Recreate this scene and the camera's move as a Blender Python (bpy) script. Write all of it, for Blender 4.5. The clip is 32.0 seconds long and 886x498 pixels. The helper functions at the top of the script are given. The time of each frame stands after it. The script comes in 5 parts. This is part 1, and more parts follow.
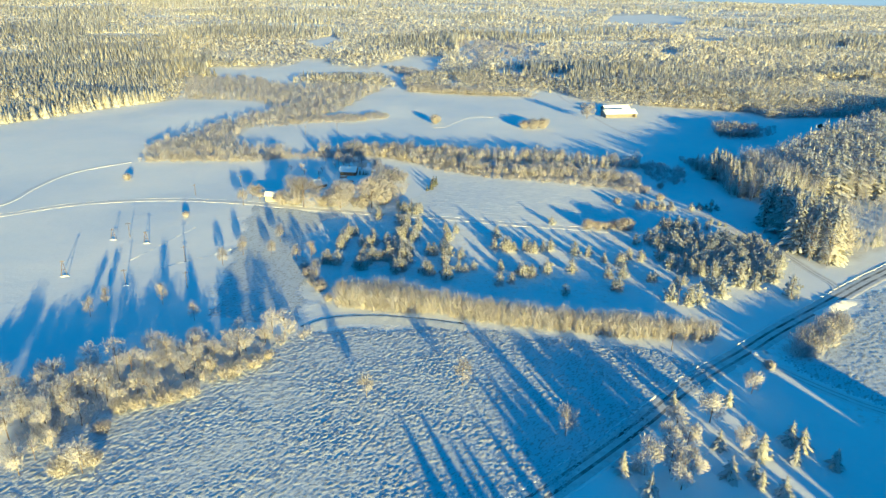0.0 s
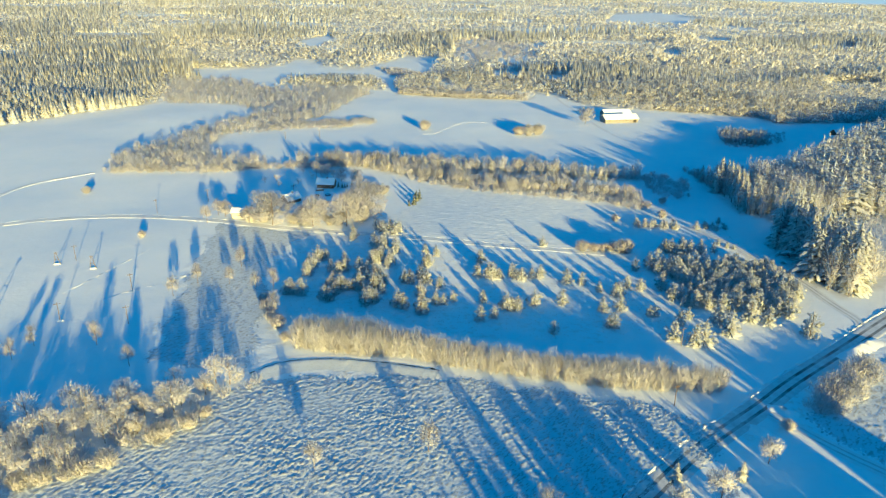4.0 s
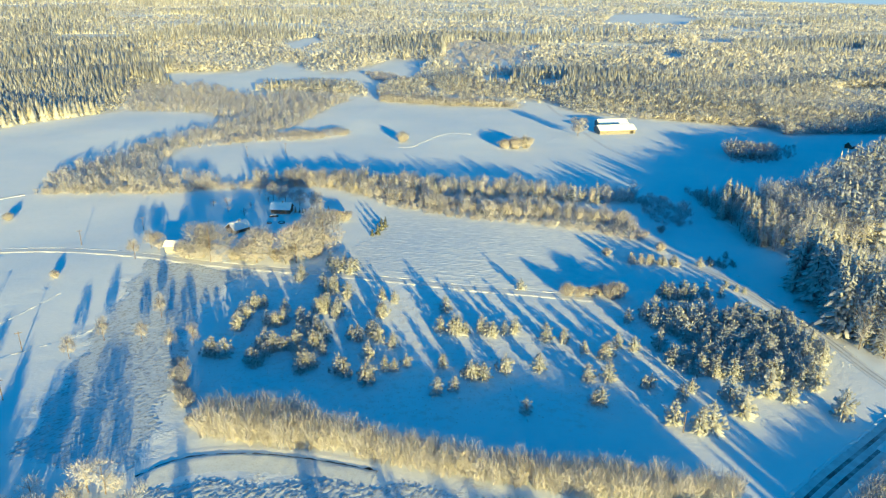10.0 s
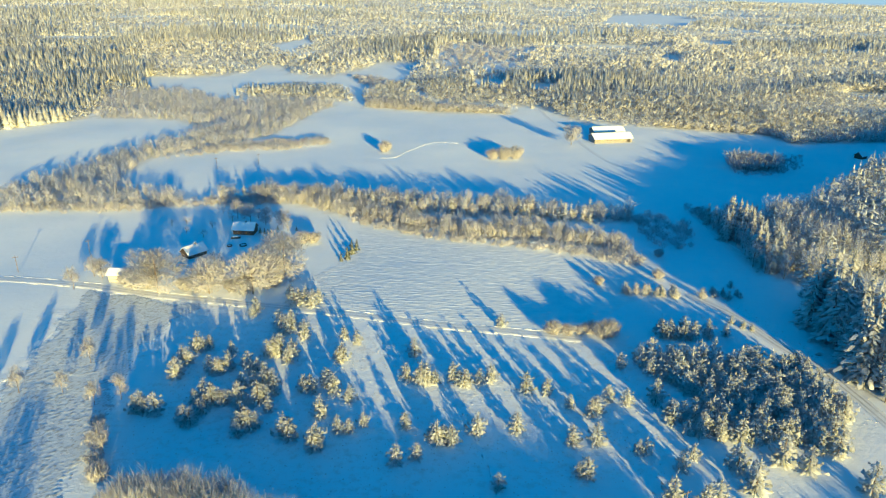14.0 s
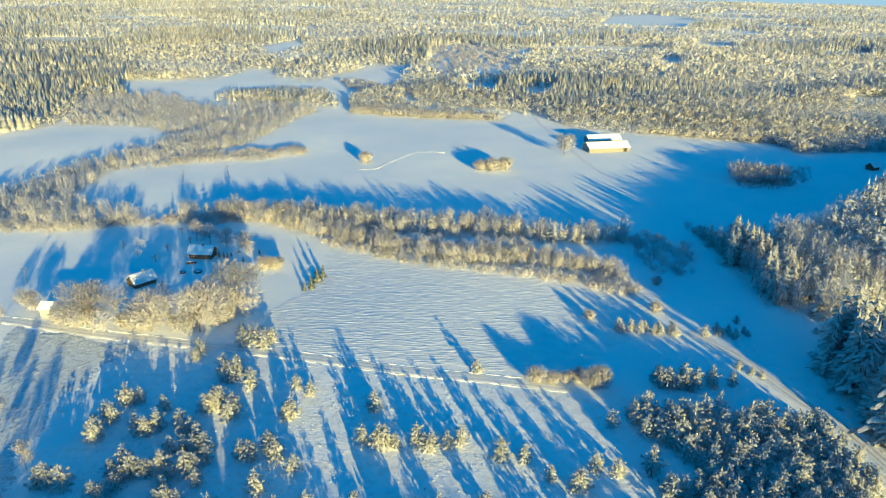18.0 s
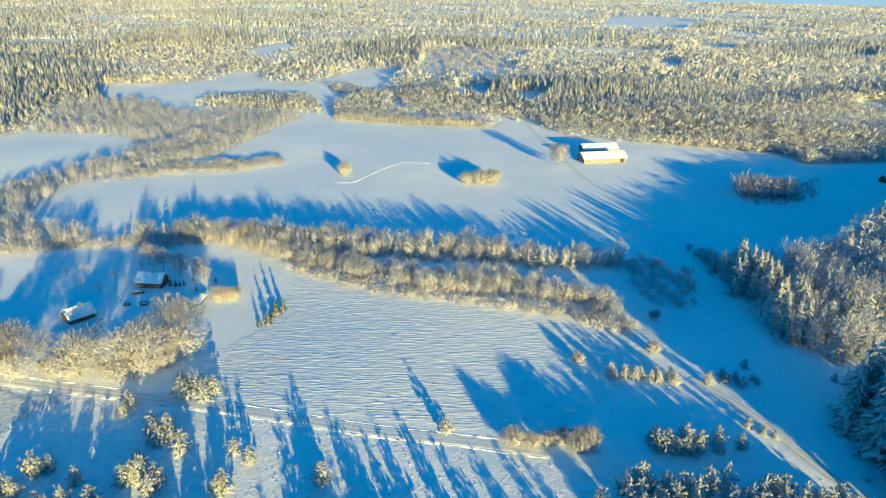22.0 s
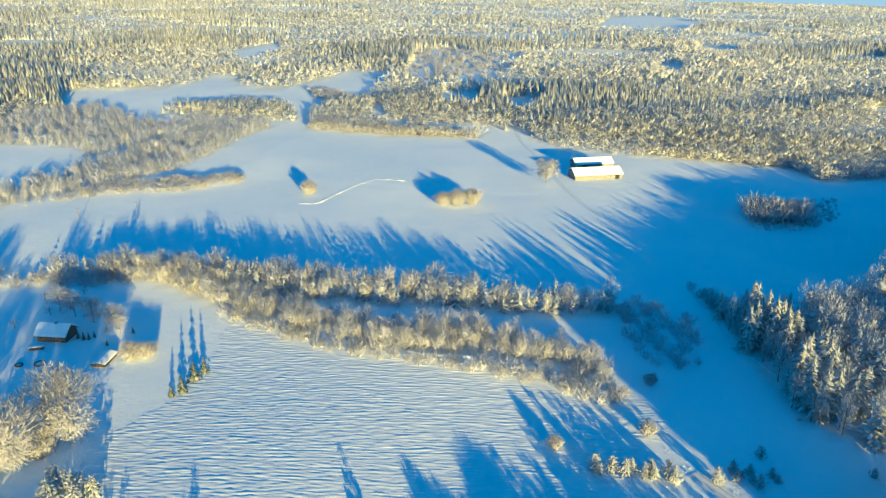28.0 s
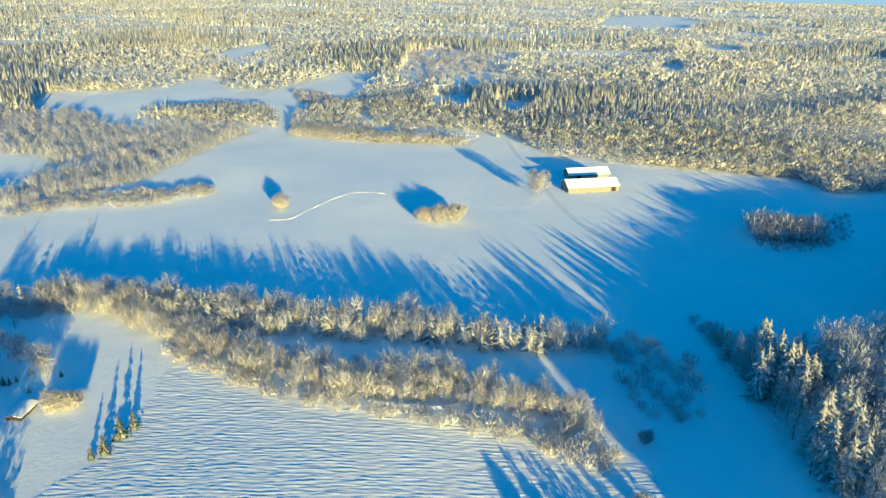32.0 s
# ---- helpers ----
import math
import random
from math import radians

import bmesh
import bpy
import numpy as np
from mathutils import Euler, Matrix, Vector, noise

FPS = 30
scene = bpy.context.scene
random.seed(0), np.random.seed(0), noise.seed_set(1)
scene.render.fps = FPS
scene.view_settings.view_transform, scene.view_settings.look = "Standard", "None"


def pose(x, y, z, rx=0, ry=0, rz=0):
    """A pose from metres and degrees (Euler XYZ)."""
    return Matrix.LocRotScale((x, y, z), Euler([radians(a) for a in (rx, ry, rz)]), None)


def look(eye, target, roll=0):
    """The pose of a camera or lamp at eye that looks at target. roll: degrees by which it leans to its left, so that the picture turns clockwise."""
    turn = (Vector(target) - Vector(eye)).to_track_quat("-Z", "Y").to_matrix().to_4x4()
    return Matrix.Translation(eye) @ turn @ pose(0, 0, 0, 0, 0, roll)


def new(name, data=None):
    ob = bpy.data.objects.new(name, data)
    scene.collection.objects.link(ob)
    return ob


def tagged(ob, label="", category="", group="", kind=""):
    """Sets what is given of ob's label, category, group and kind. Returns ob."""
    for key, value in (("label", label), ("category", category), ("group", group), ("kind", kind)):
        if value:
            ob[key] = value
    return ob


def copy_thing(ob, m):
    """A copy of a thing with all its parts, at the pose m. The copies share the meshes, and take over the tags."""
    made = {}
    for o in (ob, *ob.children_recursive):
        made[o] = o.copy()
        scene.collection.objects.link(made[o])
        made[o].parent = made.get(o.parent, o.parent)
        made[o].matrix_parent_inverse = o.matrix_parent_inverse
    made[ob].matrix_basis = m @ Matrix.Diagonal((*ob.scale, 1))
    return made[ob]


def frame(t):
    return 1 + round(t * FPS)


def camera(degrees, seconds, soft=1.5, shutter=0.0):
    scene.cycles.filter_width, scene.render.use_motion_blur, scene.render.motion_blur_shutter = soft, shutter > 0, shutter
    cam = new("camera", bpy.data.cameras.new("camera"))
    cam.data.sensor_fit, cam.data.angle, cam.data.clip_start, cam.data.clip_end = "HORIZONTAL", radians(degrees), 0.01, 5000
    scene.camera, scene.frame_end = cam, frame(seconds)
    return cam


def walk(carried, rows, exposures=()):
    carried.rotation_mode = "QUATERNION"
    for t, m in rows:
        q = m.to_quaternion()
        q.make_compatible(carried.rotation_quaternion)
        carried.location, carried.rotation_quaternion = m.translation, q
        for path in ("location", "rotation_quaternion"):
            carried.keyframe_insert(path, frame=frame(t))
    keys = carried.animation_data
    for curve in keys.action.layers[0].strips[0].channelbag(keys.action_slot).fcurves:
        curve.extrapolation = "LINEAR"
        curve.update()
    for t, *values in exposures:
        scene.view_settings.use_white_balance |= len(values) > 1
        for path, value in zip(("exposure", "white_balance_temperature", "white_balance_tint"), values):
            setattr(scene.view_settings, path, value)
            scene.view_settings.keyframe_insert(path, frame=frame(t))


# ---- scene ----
cam = camera(64.0, 32.0, soft=1.3)
PATH = [
    (0, 0.00, 0.00, 110.00, 21.217, 0.000, 0.681),
    (2, 4.74, 16.04, 109.69, 21.278, 0.109, 0.681),
    (4, 9.45, 31.93, 109.37, 21.339, 0.219, 0.681),
    (6, 14.12, 47.65, 109.06, 21.400, 0.328, 0.681),
    (8, 18.76, 63.22, 108.74, 21.370, 0.287, 0.681),
    (10, 23.36, 78.62, 108.43, 21.339, 0.246, 0.681),
    (12, 27.93, 93.87, 108.11, 21.309, 0.205, 0.681),
    (14, 32.47, 108.96, 107.80, 21.296, 0.196, 0.681),
    (16, 36.98, 123.90, 107.48, 21.283, 0.187, 0.681),
    (18, 41.45, 138.67, 107.17, 21.271, 0.177, 0.681),
    (20, 45.89, 153.28, 106.85, 21.248, 0.189, 0.681),
    (22, 50.30, 167.74, 106.54, 21.225, 0.200, 0.681),
    (24, 54.67, 182.04, 106.22, 21.202, 0.211, 0.681),
    (26, 59.01, 196.18, 105.91, 21.229, 0.244, 0.681),
    (28, 63.31, 210.16, 105.59, 21.255, 0.278, 0.681),
    (30, 67.58, 223.98, 105.28, 21.281, 0.311, 0.681),
    (32, 71.82, 237.64, 104.96, 21.308, 0.344, 0.681),
]
walk(cam, [(t, pose(x, y, z, 90 - p, 0, w) @ pose(0, 0, 0, 0, 0, ROLL)) for t, x, y, z, p, w, ROLL in PATH], exposures=[(0, 1.88, 5160, -39), (12, 1.88, 5100, -39), (32, 1.88, 4990, -39)])

# ---- world and sun: low winter sun behind the camera, shadows run ahead and a little to the left ----
SHADOW = radians(-20.0)
ELEV = radians(7.0)
world = bpy.data.worlds.new("winter_sky")
scene.world = world
world.use_nodes = True
wn = world.node_tree
sky = wn.nodes.new("ShaderNodeTexSky")
sky.sky_type = "NISHITA"
sky.sun_disc = False
sky.sun_elevation = ELEV
sky.sun_rotation = math.pi + SHADOW
sky.air_density = 1.0
sky.dust_density = 0.3
sky.ozone_density = 5.0
# the horizon lies a little below the eye's level
dip = wn.nodes.new("ShaderNodeVectorMath")
dip.inputs[1].default_value = (0, 0, 0.075)
wn.links.new(wn.nodes.new("ShaderNodeTexCoord").outputs["Generated"], dip.inputs[0])
wn.links.new(dip.outputs[0], sky.inputs[0])
wn.links.new(sky.outputs[0], wn.nodes["Background"].inputs[0])
wn.nodes["Background"].inputs[1].default_value = 0.088
sun_data = bpy.data.lights.new("sun", "SUN")
sun_data.energy = 5.0
sun_data.angle = radians(0.55)
sun_data.color = (1.0, 0.52, 0.165)
sun = new("sun", sun_data)
sun.matrix_world = look((0, 0, 300), (math.sin(SHADOW) * math.cos(ELEV), math.cos(SHADOW) * math.cos(ELEV), 300 - math.sin(ELEV)))


# ---- materials ----
def material(name, rough=0.8):
    m = bpy.data.materials.new(name)
    m.use_nodes = True
    n = m.node_tree
    b = n.nodes["Principled BSDF"]
    b.inputs["Roughness"].default_value = rough
    b.inputs["Specular IOR Level"].default_value = 0.2
    return m, n, b


def noise_node(n, scale, detail=3.0, rough=0.55, space="Position"):
    g = n.nodes.new("ShaderNodeNewGeometry") if space == "Position" else n.nodes.new("ShaderNodeTexCoord")
    t = n.nodes.new("ShaderNodeTexNoise")
    t.inputs["Scale"].default_value = scale
    t.inputs["Detail"].default_value = detail
    t.inputs["Roughness"].default_value = rough
    n.links.new(g.outputs["Position" if space == "Position" else "Object"], t.inputs["Vector"])
    return t.outputs["Fac"]


def ramp(n, fac, stops):
    r = n.nodes.new("ShaderNodeValToRGB")
    while len(r.color_ramp.elements) < len(stops):
        r.color_ramp.elements.new(0.5)
    for e, (p, c) in zip(r.color_ramp.elements, stops):
        e.position, e.color = p, (*c, 1)
    n.links.new(fac, r.inputs[0])
    return r.outputs[0]


def mix(n, fac, a, b):
    x = n.nodes.new("ShaderNodeMix")
    x.data_type = "RGBA"
    for s, v in ((x.inputs[0], fac), (x.inputs[6], a), (x.inputs[7], b)):
        if isinstance(v, bpy.types.NodeSocket):
            n.links.new(v, s)
        elif isinstance(v, tuple):
            s.default_value = (*v, 1)
        else:
            s.default_value = v
    return x.outputs[2]


def calc(n, op, a, b=0.0, clamp=False):
    x = n.nodes.new("ShaderNodeMath")
    x.operation, x.use_clamp = op, clamp
    for s, v in ((x.inputs[0], a), (x.inputs[1], b)):
        if isinstance(v, bpy.types.NodeSocket):
            n.links.new(v, s)
        else:
            s.default_value = v
    return x.outputs[0]


def attr(n, name):
    a = n.nodes.new("ShaderNodeAttribute")
    a.attribute_name = name
    return a.outputs["Fac"]


def bump(n, b, height, strength, distance):
    x = n.nodes.new("ShaderNodeBump")
    if isinstance(strength, bpy.types.NodeSocket):
        n.links.new(strength, x.inputs["Strength"])
    else:
        x.inputs["Strength"].default_value = strength
    x.inputs["Distance"].default_value = distance
    n.links.new(height, x.inputs["Height"])
    n.links.new(x.outputs[0], b.inputs["Normal"])


def ground_material():
    m, n, b = material("snow_field", 0.7)
    rough, plough = attr(n, "rough"), attr(n, "plough")
    fine = noise_node(n, 0.75, 4, 0.6)
    wide = noise_node(n, 0.03, 4, 0.6)
    tuft = noise_node(n, 0.45, 5, 0.68)
    base = ramp(n, wide, [(0.3, (0.76, 0.83, 0.91)), (0.7, (0.84, 0.88, 0.93))])
    grass = calc(n, "MULTIPLY", ramp(n, tuft, [(0.50, (0, 0, 0)), (0.66, (1, 1, 1))]), calc(n, "MULTIPLY", rough, 0.55))
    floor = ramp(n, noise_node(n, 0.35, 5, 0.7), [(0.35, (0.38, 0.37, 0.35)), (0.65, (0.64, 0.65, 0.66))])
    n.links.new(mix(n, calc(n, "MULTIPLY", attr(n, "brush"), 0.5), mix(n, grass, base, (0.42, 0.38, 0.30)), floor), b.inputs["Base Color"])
    # furrows that follow the field's length
    geo = n.nodes.new("ShaderNodeNewGeometry")
    mp = n.nodes.new("ShaderNodeMapping")
    mp.inputs["Rotation"].default_value = (0, 0, radians(12))
    n.links.new(geo.outputs["Position"], mp.inputs["Vector"])
    wave = n.nodes.new("ShaderNodeTexWave")
    wave.bands_direction = "Y"
    for key, val in (("Scale", 0.175), ("Distortion", 14.0), ("Detail", 4.0), ("Detail Scale", 0.05)):
        wave.inputs[key].default_value = val
    n.links.new(mp.outputs[0], wave.inputs["Vector"])
    drift = n.nodes.new("ShaderNodeTexWave")
    drift.bands_direction, drift.wave_profile = "Y", "SAW"
    for key, val in (("Scale", 0.15), ("Distortion", 34.0), ("Detail", 4.0), ("Detail Scale", 0.75), ("Detail Roughness", 0.65)):
        drift.inputs[key].default_value = val
    dm = n.nodes.new("ShaderNodeMapping")
    dm.inputs["Rotation"].default_value = (0, 0, radians(-14))
    n.links.new(geo.outputs["Position"], dm.inputs["Vector"])
    n.links.new(dm.outputs[0], drift.inputs["Vector"])
    ripple = ramp(n, drift.outputs["Fac"], [(0.0, (1, 1, 1)), (0.6, (0, 0, 0)), (1.0, (1, 1, 1))])
    h = calc(n, "ADD", calc(n, "MULTIPLY", calc(n, "ADD", calc(n, "MULTIPLY", tuft, 0.5), calc(n, "MULTIPLY", ripple, 0.10)), rough), calc(n, "MULTIPLY", calc(n, "ADD", calc(n, "MULTIPLY", wave.outputs["Fac"], calc(n, "MULTIPLY", ramp(n, noise_node(n, 0.14, 4, 0.6), [(0.36, (0, 0, 0)), (0.62, (1, 1, 1))]), 0.14)), calc(n, "MULTIPLY", tuft, 0.30)), plough))
    h = calc(n, "ADD", h, calc(n, "MULTIPLY", fine, 0.16))
    h = calc(n, "ADD", h, calc(n, "MULTIPLY", wide, 0.8))
    bump(n, b, h, 0.8, 0.55)
    return m


def road_material():
    """Packed snow with darker wheel tracks along it ('across' runs from -1 to 1 over the width)."""
    m, n, b = material("packed_snow_road", 0.55)
    a = calc(n, "ABSOLUTE", attr(n, "across"))
    tracks = calc(n, "COMPARE", a, 0.36)
    n.nodes[-1].inputs[2].default_value = 0.13
    worn = calc(n, "MULTIPLY", tracks, ramp(n, noise_node(n, 0.12, 5, 0.7), [(0.35, (0.25, 0.25, 0.25)), (0.6, (1, 1, 1))]))
    worn = calc(n, "MULTIPLY", worn, attr(n, "worn"))
    base = ramp(n, noise_node(n, 0.5, 4), [(0.3, (0.52, 0.55, 0.59)), (0.7, (0.72, 0.75, 0.79))])
    n.links.new(mix(n, worn, mix(n, attr(n, "worn"), (0.80, 0.84, 0.89), base), (0.10, 0.11, 0.125)), b.inputs["Base Color"])
    bump(n, b, noise_node(n, 1.6, 3), 0.4, 0.12)
    return m


def frost_material(name, dark, light, snow=0.0, grain=2.2, thin=0.0, open_air=0.0, mottle=0.55):
    """Rimed twigs or needles: a dark core, light rime by clump, and snow that lies on faces that look up."""
    m, n, b = material(name, 0.85)
    geo = n.nodes.new("ShaderNodeNewGeometry")
    f = calc(n, "ADD", calc(n, "ADD", calc(n, "MULTIPLY", geo.outputs["Random Per Island"], mottle), 0.275 - mottle / 2), calc(n, "MULTIPLY", noise_node(n, grain, 2), 0.5))
    f = calc(n, "ADD", f, calc(n, "MULTIPLY", attr(n, "tint"), 0.9 - mottle))
    col = ramp(n, f, [(0.22, dark), (0.85, light)])
    if snow:
        sep = n.nodes.new("ShaderNodeSeparateXYZ")
        n.links.new(geo.outputs["True Normal"], sep.inputs[0])
        s = calc(n, "MULTIPLY", calc(n, "SUBTRACT", sep.outputs[2], 0.1, True), calc(n, "MULTIPLY", geo.outputs["Random Per Island"], 4.0 * snow), True)
        col = mix(n, s, col, (0.84, 0.87, 0.90))
    n.links.new(col, b.inputs["Base Color"])
    if thin:
        # rime lets part of the light through
        t = n.nodes.new("ShaderNodeBsdfTranslucent")
        n.links.new(col, t.inputs[0])
        x = n.nodes.new("ShaderNodeMixShader")
        x.inputs[0].default_value = thin
        n.links.new(b.outputs[0], x.inputs[1])
        n.links.new(t.outputs[0], x.inputs[2])
        n.links.new(x.outputs[0], n.nodes["Material Output"].inputs[0])
    if open_air:
        # gaps between the bare twigs
        last = n.nodes["Material Output"].inputs[0].links[0].from_socket
        gap = n.nodes.new("ShaderNodeMixShader")
        gap.inputs[0].default_value = open_air
        n.links.new(last, gap.inputs[1])
        n.links.new(n.nodes.new("ShaderNodeBsdfTransparent").outputs[0], gap.inputs[2])
        n.links.new(gap.outputs[0], n.nodes["Material Output"].inputs[0])
    return m


def crest_material():
    """Lumpy snow over long grass: the blades show at the crests, darkened further for shade."""
    m, n, b = material("snow_over_tussocks", 0.8)
    f = calc(n, "ADD", attr(n, "crest"), calc(n, "MULTIPLY", calc(n, "SUBTRACT", noise_node(n, 1.3, 3), 0.5), 0.8))
    # both tones set low, so the field's broken shade is partly in the colour
    n.links.new(ramp(n, f, [(0.0, (0.60, 0.67, 0.76)), (0.5, (0.38, 0.41, 0.44))]), b.inputs["Base Color"])
    bump(n, b, noise_node(n, 3.0, 3), 0.5, 0.12)
    return m


def plain_material(name, a, c, scale=3.0, rough=0.8):
    m, n, b = material(name, rough)
    n.links.new(ramp(n, noise_node(n, scale, 4), [(0.3, a), (0.7, c)]), b.inputs["Base Color"])
    bump(n, b, noise_node(n, scale * 4, 3), 0.3, 0.03)
    return m


M_GROUND = ground_material()
M_ROAD = road_material()
M_SNOW = plain_material("piled_snow", (0.78, 0.84, 0.91), (0.85, 0.88, 0.92), 1.2, 0.7)
M_SPRUCE = frost_material("rimed_spruce", (0.36, 0.39, 0.40), (0.82, 0.86, 0.90), 1.2, 1.2, 0.35)
M_PINE = frost_material("snowy_pine", (0.45, 0.505, 0.52), (0.86, 0.90, 0.945), 1.4, 2.2, 0.38)
M_RIME = frost_material("thick_rime", (0.62, 0.65, 0.68), (0.90, 0.92, 0.94), 1.2, 2.2, 0.35)
M_GREEN = frost_material("green_spruce", (0.035, 0.055, 0.035), (0.15, 0.19, 0.12), 0.22)
M_BIRCH = frost_material("rimed_birch", (0.63, 0.64, 0.675), (0.86, 0.875, 0.92), 0.0, 2.2, 0.32, 0.22, 0.35)
M_SHRUB = frost_material("rimed_willow", (0.50, 0.503, 0.535), (0.77, 0.785, 0.84), 0.0, 2.2, 0.4)
M_REED = frost_material("rimed_reed", (0.58, 0.585, 0.62), (0.82, 0.835, 0.885), 0.0, 2.2, 0.35, 0.0, 0.3)
# rime, with distance haze put into its pale, low-contrast tones
M_FAR = frost_material("far_rimed_hazed_wood", (0.60, 0.612, 0.625), (0.83, 0.85, 0.87), 0.0, 0.5, 0.38, 0.36, 0.12)
M_TREE = frost_material("rimed_crown", (0.44, 0.445, 0.475), (0.72, 0.73, 0.79), 0.0, 2.2, 0.4)
M_TUFT = frost_material("snowy_tussock", (0.54, 0.55, 0.55), (0.78, 0.80, 0.83))
# needle darks lifted, so part of the far haze sits in the rime colour
M_FARCON = frost_material("far_rimed_hazed_conifer", (0.46, 0.48, 0.49), (0.80, 0.83, 0.85), 0.1, 0.5, 0.35, 0.34, 0.25)
M_CREST = crest_material()
M_FURROW = plain_material("furrowed_snow", (0.70, 0.76, 0.83), (0.82, 0.86, 0.90), 0.25, 0.7)
M_BARK = plain_material("bark", (0.06, 0.045, 0.035), (0.20, 0.17, 0.15), 4.0)
M_TIMBER = plain_material("weathered_timber", (0.075, 0.06, 0.045), (0.14, 0.11, 0.085), 2.0)
M_PLANK = plain_material("yellow_plank", (0.42, 0.40, 0.34), (0.54, 0.52, 0.45), 2.0)
M_BRICK = plain_material("dull_brick", (0.14, 0.142, 0.148), (0.27, 0.27, 0.275), 1.5)
M_DARK = plain_material("dark_opening", (0.02, 0.02, 0.022), (0.04, 0.04, 0.045), 2.0)
M_METAL = plain_material("galvanised_metal", (0.30, 0.31, 0.32), (0.40, 0.41, 0.42), 5.0, 0.5)
M_WATER = plain_material("dark_water", (0.02, 0.025, 0.03), (0.05, 0.055, 0.06), 0.5, 0.15)
RNG = np.random.default_rng(7)


# ---- the lie of the land ----
def gz(x, y):
    """Height of the snow-covered ground, which falls away towards the horizon."""
    x, y = np.asarray(x, float), np.asarray(y, float)
    r = np.hypot(x, y - 120)
    far = np.clip((r - 1500) / 1500, 0, 1)
    h = 7.0 * far * np.sin(x / 620 + 0.8) * np.sin(y / 410) - 6.9e-6 * np.maximum(r - 2500, 0) ** 2 + 0.22 * np.sin(x / 19 + 1.4 * np.sin(y / 37)) + 0.18 * np.sin(y / 23 + 1.1 * np.sin(x / 41)) + 0.5 * np.sin(x / 140 + 0.6) * np.sin(y / 170)
    return h


def inside(poly, x, y):
    """Which of the points lie in the polygon."""
    x, y = np.asarray(x, float), np.asarray(y, float)
    hit = np.zeros(x.shape, bool)
    for (ax, ay), (bx, by) in zip(poly, poly[1:] + poly[:1]):
        cross = (ay > y) != (by > y)
        hit ^= cross & (x < (bx - ax) * (y - ay) / (by - ay + 1e-9) + ax)
    return hit


def along(line, x, y):
    """Distance of the points from a line of corners."""
    best = np.full(np.shape(x), 1e9)
    for (ax, ay), (bx, by) in zip(line, line[1:]):
        dx, dy = bx - ax, by - ay
        s = np.clip(((x - ax) * dx + (y - ay) * dy) / (dx * dx + dy * dy), 0, 1)
        best = np.minimum(best, np.hypot(x - ax - s * dx, y - ay - s * dy))
    return best


def glade(x, y):
    """Openings scattered through the far woods."""
    return (np.sin(x / 115 + 1.4 * np.sin(y / 70)) + np.sin(y / 48 + 1.2 * np.sin(x / 160 + 1)) > np.where(np.asarray(y) > 1500, 1.05, 1.36)) & (np.asarray(y) > 1000)


def mesh_from(name, verts, faces, mat, attrs=None, smooth=False, normals=None):
    """A mesh from arrays: verts (n, 3), faces (m, 3) or (m, 4)."""
    me = bpy.data.meshes.new(name)
    verts, faces = np.asarray(verts, np.float32), np.asarray(faces, np.int32)
    k = faces.shape[1]
    me.vertices.add(len(verts))
    me.vertices.foreach_set("co", verts.ravel())
    me.loops.add(faces.size)
    me.loops.foreach_set("vertex_index", faces.ravel())
    me.polygons.add(len(faces))
    me.polygons.foreach_set("loop_start", np.arange(0, faces.size, k, dtype=np.int32))
    me.polygons.foreach_set("loop_total", np.full(len(faces), k, np.int32))
    if smooth:
        me.polygons.foreach_set("use_smooth", np.ones(len(faces), bool))
    for key, val in (attrs or {}).items():
        me.attributes.new(key, "FLOAT", "POINT").data.foreach_set("value", np.asarray(val, np.float32))
    if normals is not None:
        me.attributes.new("custom_normal", "FLOAT_VECTOR", "POINT").data.foreach_set("vector", np.asarray(normals, np.float32).ravel())
    me.materials.append(mat)
    me.update(calc_edges=True)
    me.validate()
    return me


def part(name, me, parent, label=""):
    ob = new(name, me)
    ob.parent = parent
    return tagged(ob, label)


ROAD = [(-300, -120), (-160, -12), (-40, 81), (0, 112), (22.5, 129), (50.5, 154.5), (72, 176.5), (95, 196), (111, 210), (138, 231), (165, 253), (190, 272), (300, 355), (420, 445)]
SIDE_ROAD = [(95, 196), (99, 190), (104, 182), (112, 172), (122, 163), (160, 138), (230, 110)]
FOREST_TRACK = [(146, 238), (150, 248), (148, 261), (146, 277), (143, 292), (137, 304), (130, 325), (120, 342)]
FARM_TRACK = [(-330, 290), (-240, 312), (-211, 322), (-193, 336), (-170, 346), (-140, 350), (-104, 345), (-72, 337), (-38, 331), (-5, 324), (30, 316), (56, 312), (76, 308)]
LANE = [(-235, 318), (-221, 340), (-222, 370), (-217, 400), (-193, 425)]
STREAM = [(-46, 209), (-41, 214), (-34, 217), (-22, 218), (-7, 216), (8, 212)]
EAST_WOOD = [(152, 444), (154, 394), (154, 362), (163, 353), (173, 347), (162, 330), (152, 322), (150, 308), (148.5, 290), (148.5, 279), (154, 266), (195, 290), (300, 368), (430, 462), (430, 640), (281, 505), (227, 452), (205, 428), (175, 420)]
